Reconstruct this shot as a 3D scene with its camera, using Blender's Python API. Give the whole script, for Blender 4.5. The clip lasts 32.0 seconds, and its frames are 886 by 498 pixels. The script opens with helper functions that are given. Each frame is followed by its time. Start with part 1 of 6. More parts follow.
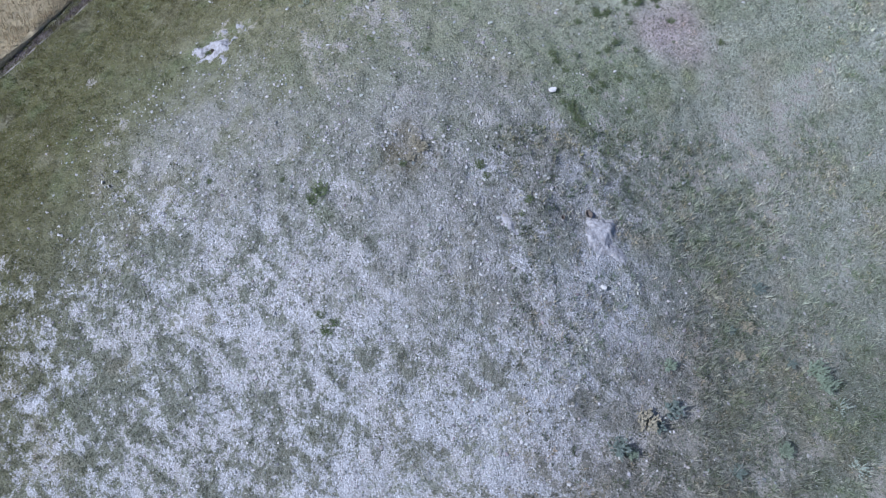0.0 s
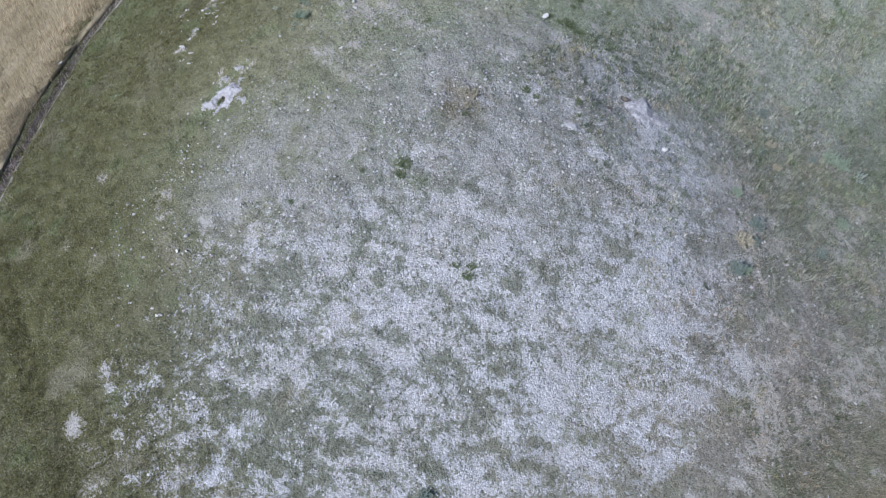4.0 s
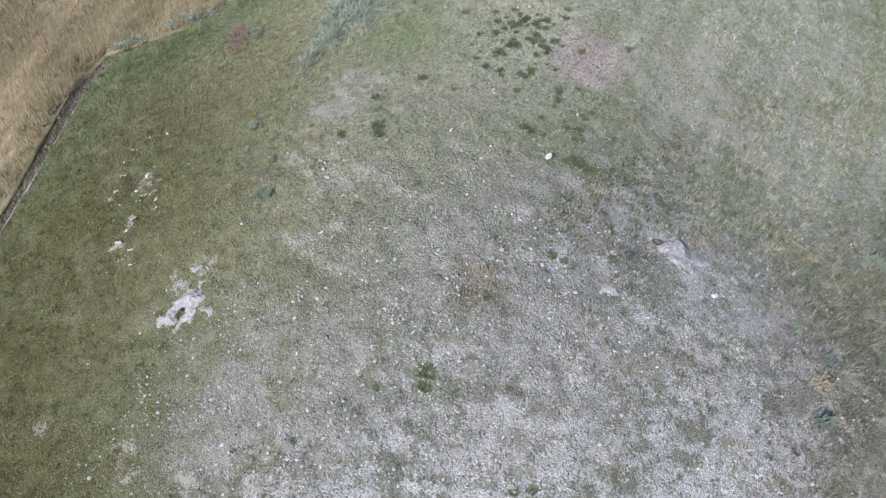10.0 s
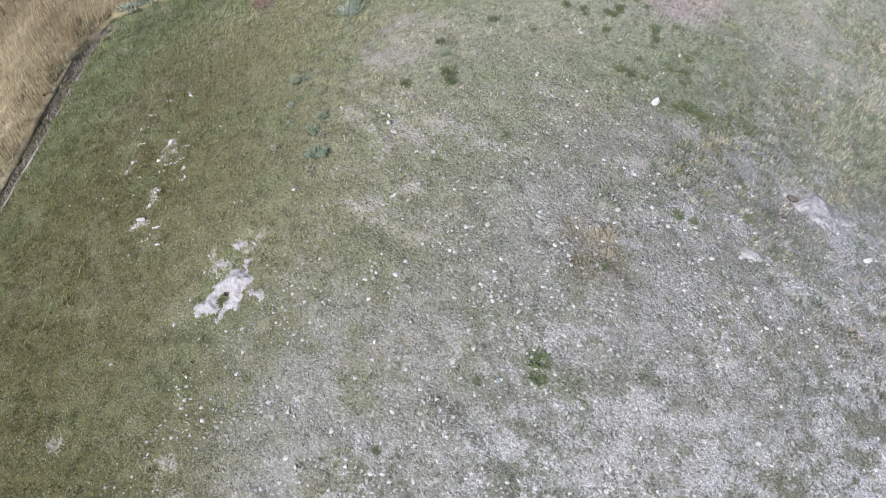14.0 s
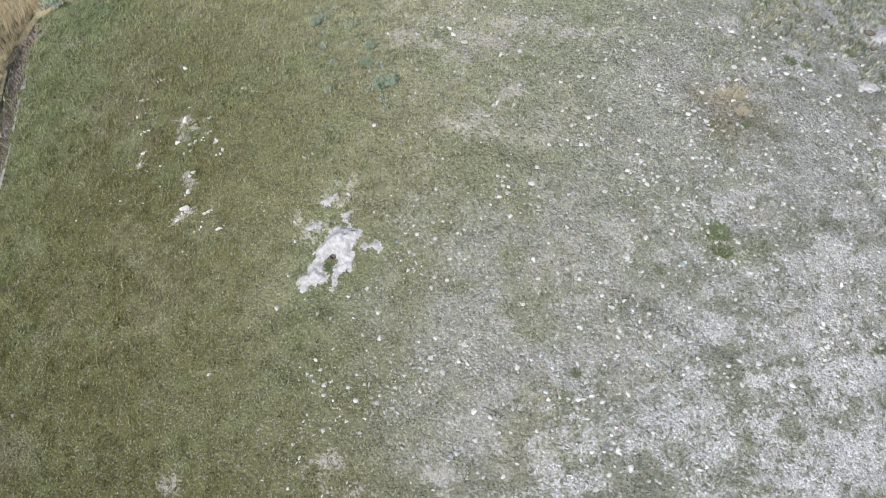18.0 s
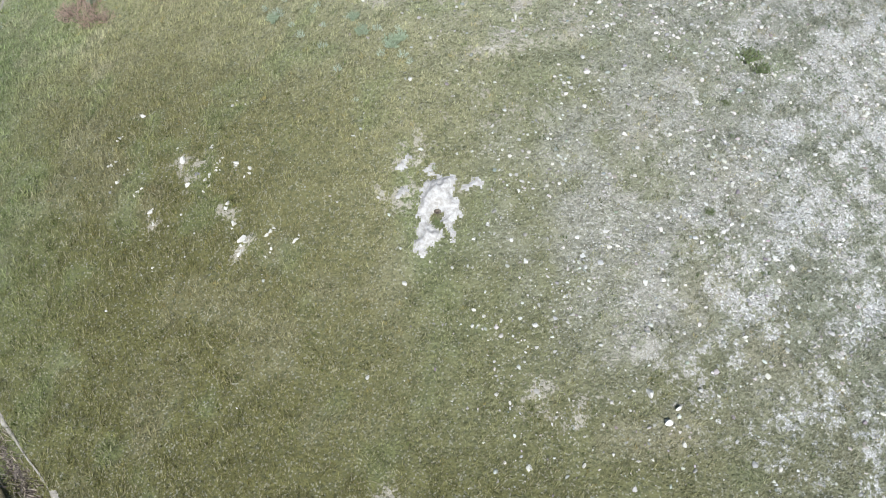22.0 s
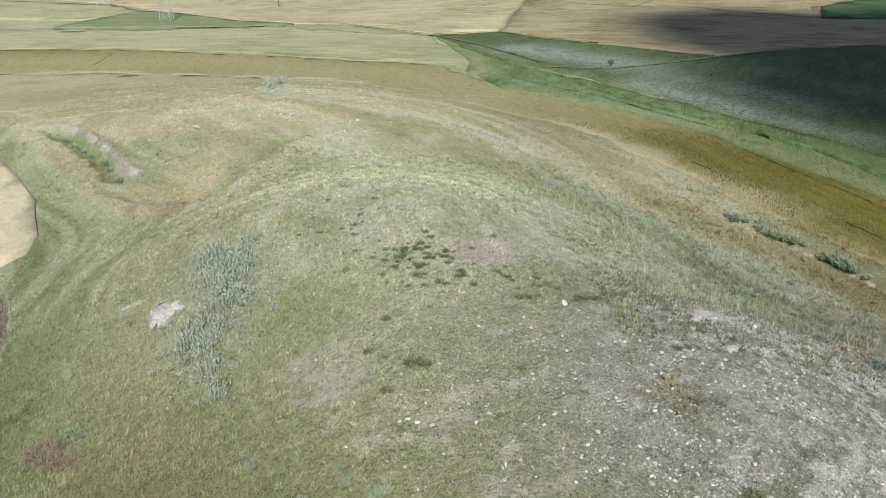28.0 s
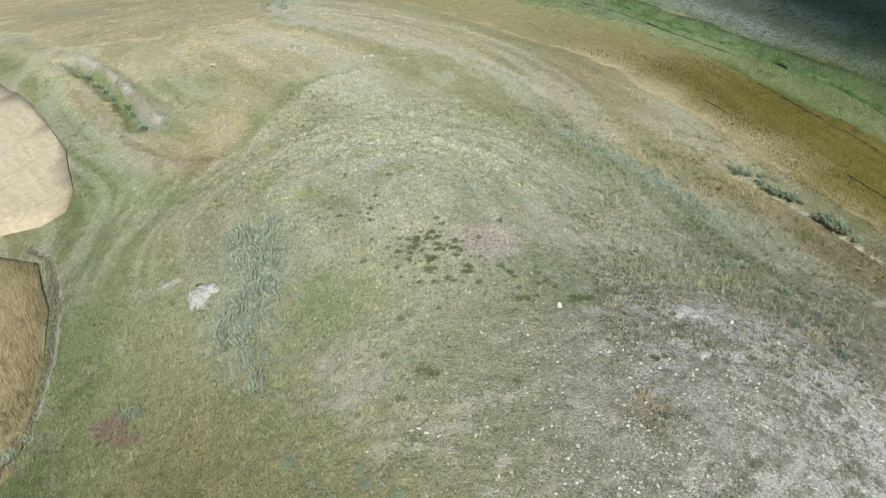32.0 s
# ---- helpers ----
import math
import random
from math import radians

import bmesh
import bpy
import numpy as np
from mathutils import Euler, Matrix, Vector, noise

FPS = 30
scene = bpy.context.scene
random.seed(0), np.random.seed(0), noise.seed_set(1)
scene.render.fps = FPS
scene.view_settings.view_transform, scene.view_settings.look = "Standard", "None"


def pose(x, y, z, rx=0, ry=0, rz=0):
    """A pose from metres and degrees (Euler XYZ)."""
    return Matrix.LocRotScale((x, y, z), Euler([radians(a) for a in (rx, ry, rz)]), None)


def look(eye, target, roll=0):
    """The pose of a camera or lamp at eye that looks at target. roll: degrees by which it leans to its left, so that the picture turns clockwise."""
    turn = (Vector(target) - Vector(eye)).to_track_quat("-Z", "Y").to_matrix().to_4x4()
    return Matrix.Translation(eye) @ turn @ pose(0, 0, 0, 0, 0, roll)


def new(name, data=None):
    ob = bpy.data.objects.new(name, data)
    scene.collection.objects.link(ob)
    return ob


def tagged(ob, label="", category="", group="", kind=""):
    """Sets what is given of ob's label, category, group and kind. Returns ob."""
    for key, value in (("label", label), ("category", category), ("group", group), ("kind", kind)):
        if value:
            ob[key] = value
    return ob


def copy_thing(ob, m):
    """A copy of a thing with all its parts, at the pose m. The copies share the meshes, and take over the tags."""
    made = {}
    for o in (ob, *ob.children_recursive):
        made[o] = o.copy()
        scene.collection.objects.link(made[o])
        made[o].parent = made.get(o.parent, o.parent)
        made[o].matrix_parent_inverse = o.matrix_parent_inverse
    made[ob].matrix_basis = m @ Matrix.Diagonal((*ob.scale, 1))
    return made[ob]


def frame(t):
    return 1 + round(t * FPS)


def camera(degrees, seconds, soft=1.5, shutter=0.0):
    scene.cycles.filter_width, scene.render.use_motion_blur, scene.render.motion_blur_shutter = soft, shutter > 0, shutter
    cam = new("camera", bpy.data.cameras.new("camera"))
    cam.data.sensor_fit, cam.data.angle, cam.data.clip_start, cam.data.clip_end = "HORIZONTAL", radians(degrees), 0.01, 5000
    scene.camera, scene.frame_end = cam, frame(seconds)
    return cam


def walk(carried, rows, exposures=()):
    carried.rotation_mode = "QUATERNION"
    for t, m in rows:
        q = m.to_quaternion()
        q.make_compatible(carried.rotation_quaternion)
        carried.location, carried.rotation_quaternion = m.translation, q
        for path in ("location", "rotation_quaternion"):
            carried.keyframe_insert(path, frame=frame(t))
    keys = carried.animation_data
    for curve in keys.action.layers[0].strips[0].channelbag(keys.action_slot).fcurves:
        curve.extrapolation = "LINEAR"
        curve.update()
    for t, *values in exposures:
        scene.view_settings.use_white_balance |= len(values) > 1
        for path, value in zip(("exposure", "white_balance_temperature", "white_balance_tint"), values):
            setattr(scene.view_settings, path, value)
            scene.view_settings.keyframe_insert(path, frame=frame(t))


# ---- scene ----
cam = camera(66.1, 32.0, soft=1.0)
PATH = [
    (0, (0.000, 0.000, 21.762), (-4.149, 0.376, 12.671), 0.57),
    (0.5, (0.713, -1.412, 21.718), (-3.344, -0.681, 12.608), 0.64),
    (1, (1.294, -2.927, 21.658), (-2.682, -1.892, 12.541), 0.82),
    (1.5, (1.701, -4.522, 21.649), (-2.211, -3.304, 12.527), 0.50),
    (2, (1.951, -6.061, 21.655), (-1.873, -4.646, 12.524), 0.03),
    (2.5, (2.099, -7.375, 21.655), (-1.625, -5.764, 12.515), -0.31),
    (3, (2.106, -8.442, 21.700), (-1.535, -6.678, 12.555), -0.33),
    (3.5, (1.971, -9.193, 21.733), (-1.755, -7.225, 12.665), -0.39),
    (4, (1.740, -9.692, 21.758), (-2.431, -7.281, 12.994), -0.41),
    (4.5, (1.401, -9.989, 21.797), (-3.159, -7.038, 13.401), -0.34),
    (6.5, (-0.579, -9.625, 21.936), (-4.723, -6.214, 13.498), -0.11),
    (7, (-1.240, -9.283, 21.899), (-5.335, -5.841, 13.450), -0.01),
    (7.5, (-1.997, -8.920, 21.812), (-6.056, -5.453, 13.356), -0.05),
    (8, (-2.822, -8.624, 21.710), (-6.861, -5.140, 13.252), -0.03),
    (8.5, (-3.660, -8.382, 21.528), (-7.699, -4.907, 13.066), -0.13),
    (9, (-4.445, -8.198, 21.280), (-8.481, -4.740, 12.809), -0.16),
    (9.5, (-5.195, -8.099, 20.996), (-9.225, -4.642, 12.522), -0.12),
    (10, (-5.876, -8.089, 20.647), (-9.897, -4.627, 12.170), -0.16),
    (10.5, (-6.473, -8.178, 20.271), (-10.502, -4.721, 11.797), -0.12),
    (11, (-6.975, -8.322, 19.864), (-11.015, -4.870, 11.393), -0.12),
    (11.5, (-7.407, -8.498, 19.368), (-11.467, -5.055, 10.903), -0.23),
    (12, (-7.802, -8.701, 18.791), (-11.881, -5.268, 10.332), -0.30),
    (12.5, (-8.159, -8.895, 18.180), (-12.257, -5.472, 9.725), -0.41),
    (13, (-8.433, -9.109, 17.598), (-12.512, -5.663, 9.143), -0.64),
    (13.5, (-8.652, -9.334, 17.061), (-12.672, -5.823, 8.605), -0.64),
    (15.5, (-9.889, -10.605, 15.412), (-13.717, -6.861, 6.966), -0.09),
    (16, (-10.394, -11.149, 15.065), (-14.147, -7.344, 6.613), 0.07),
    (16.5, (-10.976, -11.772, 14.677), (-14.569, -7.817, 6.225), 0.22),
    (17, (-11.638, -12.478, 14.296), (-14.980, -8.308, 5.844), 0.28),
    (17.5, (-12.368, -13.221, 13.956), (-15.426, -8.844, 5.501), 0.25),
    (18, (-13.183, -13.977, 13.660), (-15.939, -9.411, 5.201), 0.31),
    (18.5, (-14.078, -14.748, 13.418), (-16.438, -10.006, 4.935), 0.48),
    (19, (-15.022, -15.452, 13.191), (-16.942, -10.571, 4.676), 0.57),
    (19.5, (-15.961, -16.044, 13.034), (-17.449, -11.113, 4.463), 0.27),
    (20, (-16.852, -16.584, 12.882), (-17.916, -11.633, 4.259), 0.15),
    (20.5, (-17.628, -17.047, 12.746), (-18.371, -12.100, 4.088), -0.00),
    (21, (-18.255, -17.395, 12.635), (-18.758, -12.449, 3.958), -0.01),
    (21.5, (-18.758, -17.608, 12.492), (-19.188, -12.533, 3.886), -0.10),
    (22, (-19.158, -17.748, 12.331), (-19.567, -12.132, 4.068), -0.27),
    (22.5, (-19.500, -17.833, 12.183), (-19.848, -11.424, 4.515), -0.03),
    (23, (-19.782, -17.865, 12.029), (-20.040, -10.703, 5.055), 0.20),
    (23.5, (-19.936, -17.779, 11.919), (-20.100, -9.966, 5.680), 0.18),
    (24, (-20.014, -17.667, 11.805), (-20.073, -9.282, 6.357), 0.20),
    (24.5, (-20.069, -17.536, 11.734), (-20.034, -8.658, 7.132), 0.20),
    (25, (-20.096, -17.401, 11.593), (-20.061, -8.321, 7.404), 0.17),
    (25.5, (-20.078, -17.218, 11.562), (-20.065, -8.141, 7.367), 0.13),
    (27.5, (-19.871, -16.093, 12.372), (-19.942, -7.016, 8.175), 0.22),
    (28, (-19.763, -15.999, 13.178), (-19.865, -6.923, 8.981), 0.12),
    (28.5, (-19.666, -15.937, 13.977), (-19.795, -6.866, 9.770), 0.09),
    (29, (-19.601, -15.897, 14.782), (-19.752, -6.878, 10.465), 0.06),
    (29.5, (-19.539, -15.878, 15.631), (-19.715, -6.933, 11.163), 0.03),
    (30, (-19.516, -15.881, 16.442), (-19.718, -7.035, 11.783), -0.01),
    (30.5, (-19.503, -15.894, 17.179), (-19.737, -7.172, 12.294), -0.12),
    (31, (-19.501, -15.875, 17.710), (-19.758, -7.294, 12.583), -0.14),
    (31.5, (-19.497, -15.901, 18.138), (-19.782, -7.476, 12.758), -0.18),
    (32, (-19.513, -15.919, 18.534), (-19.820, -7.690, 12.859), -0.23),
]
walk(cam, [(t, look(eye, target, roll)) for t, eye, target, roll in PATH],
     [(0, 0.04, 4940, 19), (4, 0.06, 5160, 18), (9, 0.12, 5520, 17), (13, 0.27, 5620, 18), (16, 0.33, 5700, 14), (19, 0.40, 5730, 12), (22, 0.56, 5760, 8), (24, 0.40, 5920, 7), (26, 0.22, 6080, 5), (32, 0.17, 6200, 4)])


# ---- sky, sun and the cloud whose shadow lies on the far meadow ----
SUN_AZ, SUN_EL = radians(172), radians(44)
SUN_DIR = Vector((math.sin(SUN_AZ) * math.cos(SUN_EL), math.cos(SUN_AZ) * math.cos(SUN_EL), math.sin(SUN_EL)))
world = bpy.data.worlds.new("sky")
scene.world = world
world.use_nodes = True
sky = world.node_tree.nodes.new("ShaderNodeTexSky")
sky.sky_type, sky.sun_disc = "NISHITA", False
sky.sun_elevation, sky.sun_rotation = SUN_EL, SUN_AZ
world.node_tree.nodes["Background"].inputs[1].default_value = 0.075
world.node_tree.links.new(sky.outputs[0], world.node_tree.nodes["Background"].inputs[0])
sun = new("sun", bpy.data.lights.new("sun", "SUN"))
sun.data.energy, sun.data.angle, sun.data.color = 4.8, radians(0.53), (1.0, 0.95, 0.87)
sun.matrix_world = look(SUN_DIR * 200, (0, 0, 0))


# ---- noise and plan geometry ----
def lattice(i, j, seed):
    v = np.sin(i * 127.1 + j * 311.7 + seed * 74.7) * 43758.5453
    return v - np.floor(v)


def vnoise(x, y, scale, seed=0):
    """Smooth value noise from 0 to 1."""
    u, v = np.asarray(x, float) / scale, np.asarray(y, float) / scale
    i, j = np.floor(u), np.floor(v)
    f, g = u - i, v - j
    f, g = f * f * (3 - 2 * f), g * g * (3 - 2 * g)
    a, b = lattice(i, j, seed), lattice(i + 1, j, seed)
    c, d = lattice(i, j + 1, seed), lattice(i + 1, j + 1, seed)
    return (a * (1 - f) + b * f) * (1 - g) + (c * (1 - f) + d * f) * g


def fbm(x, y, scale, seed=0):
    return (vnoise(x, y, scale, seed) + 0.5 * vnoise(x, y, scale / 2.1, seed + 7) + 0.25 * vnoise(x, y, scale / 4.3, seed + 13)) / 1.75


def smooth(a, b, v):
    w = np.clip((v - a) / (b - a), 0, 1)
    return w * w * (3 - 2 * w)


def line_distance(x, y, points):
    best = np.full(np.shape(x), 1e9)
    for (x0, y0), (x1, y1) in zip(points, points[1:]):
        dx, dy = x1 - x0, y1 - y0
        w = np.clip(((x - x0) * dx + (y - y0) * dy) / (dx * dx + dy * dy), 0, 1)
        best = np.minimum(best, np.hypot(x - x0 - w * dx, y - y0 - w * dy))
    return best


def inside(x, y, points):
    """Signed distance to a closed outline, negative inside."""
    odd = np.zeros(np.shape(x), bool)
    ring = list(points) + [points[0]]
    for (x0, y0), (x1, y1) in zip(ring, ring[1:]):
        if y0 != y1:
            odd ^= ((y0 > y) != (y1 > y)) & (x < (x1 - x0) * (y - y0) / (y1 - y0) + x0)
    return np.where(odd, -1, 1) * line_distance(x, y, ring)


def blob(x, y, cx, cy, rx, ry, turn=0.0):
    """1 in the middle of an ellipse, fading to 0 past its rim."""
    c, s = math.cos(radians(turn)), math.sin(radians(turn))
    x, y = np.asarray(x, float), np.asarray(y, float)
    u, v = ((x - cx) * c + (y - cy) * s) / rx, (-(x - cx) * s + (y - cy) * c) / ry
    out, d = np.zeros(np.shape(x)), u * u + v * v
    near = d < 4
    out[near] = np.exp(-0.7 * d[near] * np.sqrt(d[near]))
    return out


# ---- the lie of the land: a low settlement mound with a spur, on a plain ----
SWELLS = [  # height, centre, half widths, turn in radians
    (5.222, -14.42, -0.79, 10.99, 12.70, -0.081),
    (4.305, -25.89, 15.93, 11.32, 8.09, -2.552),
    (4.217, -36.18, 45.78, 19.58, 26.04, -2.246),
    (1.747, -23.69, -1.87, 17.31, 5.80, 0.359),
]
WEST_EDGE = [(-16, -26), (-23.1, -19.4), (-27.3, -15.9), (-31.1, -12.7), (-33.6, -8.9), (-36.4, -5.9), (-38.4, -3.8)]
WEST_EDGE2 = [(-37.9, 2.2), (-39.1, 6.9), (-40.6, 10.5), (-42.0, 13.1), (-43.8, 15.7), (-46, 17.2)]
EAST_DITCH = [(0, 28.6), (2.6, 25.0), (4.8, 20.7), (5.9, 18.3), (7.5, 14), (9.5, 8), (13, 0)]
GULLY = [(-57.9, 47.1), (-52.7, 41.8), (-47.1, 35.2), (-43.8, 31.2)]
TERRACE = [(-71.2, 58.1), (-64.1, 50.9), (-55.0, 40.3), (-48.3, 32.8), (-44.1, 28.1), (-40.2, 25.4), (-36.7, 24.6)]
STEP = [(-29, 41), (-32.4, 38.7), (-33.6, 35.3), (-34.4, 32.4), (-34.9, 29.0), (-35.2, 26.3)]
TRACK = [(-46.6, 86), (-43.9, 76), (-40.4, 62.5), (-36.6, 57), (-32, 53.6), (-26.6, 51.0), (-21.6, 49.2), (-17.6, 46.4), (-15.0, 43.6), (-12.7, 39.5)]


def land(x, y):
    z = -5.566 + 0.275 * np.tanh(x / 60) - 1.196 * np.tanh(y / 80)
    for a, cx, cy, sx, sy, th in SWELLS:
        c, s = math.cos(th), math.sin(th)
        u, v = ((x - cx) * c + (y - cy) * s) / sx, (-(x - cx) * s + (y - cy) * c) / sy
        z = z + a * np.exp(-0.5 * (u * u + v * v) ** 1.25)
    return z


def height(x, y):
    x, y = np.asarray(x, float), np.asarray(y, float)
    near = np.exp(-((x + 18) ** 2 + (y - 8) ** 2) / 4200)
    z = land(x, y) + near * (0.18 * (fbm(x, y, 5, 3) - 0.5) + 0.07 * (fbm(x, y, 0.9, 5) - 0.5))
    top = np.exp(-((x + 14) ** 2 + (y - 0) ** 2) / 420)
    z = z + top * (0.09 * (vnoise(x, y, 0.62, 7) - 0.5) + 0.09 * (vnoise(x, y, 0.3, 8) - 0.5))
    z = z - 0.28 * np.exp(-(line_distance(x, y, WEST_EDGE) / 0.35) ** 2) - 0.2 * np.exp(-(line_distance(x, y, WEST_EDGE2) / 0.3) ** 2)
    z = z - 0.45 * np.exp(-(line_distance(x, y, EAST_DITCH) / 0.45) ** 2)
    z = z - 0.6 * np.exp(-(line_distance(x, y, GULLY) / 0.7) ** 2) + 0.3 * np.exp(-(line_distance(x - 0.8, y - 0.7, GULLY) / 0.5) ** 2)
    z = z - 0.2 * np.exp(-(line_distance(x + 0.9, y + 0.2, STEP) / 0.9) ** 2) + 0.25 * np.exp(-(line_distance(x - 0.9, y - 0.2, STEP) / 0.9) ** 2)
    z = z + 0.25 * np.exp(-(line_distance(x, y, TERRACE) / 0.8) ** 2)
    z = z - 0.12 * np.exp(-(line_distance(x, y, TRACK) / 0.9) ** 2)
    z = z + 0.11 * (vnoise(x, y, 0.42, 9) - 0.5) * np.exp(-((x + 24) ** 2 + (y + 4) ** 2) / 320)
    z = z - 0.10 * blob(x, y, -19.99, -8.05, 0.35, 0.4) - 0.25 * blob(x, y, -10.75, 5.9, 0.5, 0.9) - 0.15 * blob(x, y, -32.0, 9.3, 0.6, 0.5)
    return z


def gz(x, y):
    return float(height(x, y))


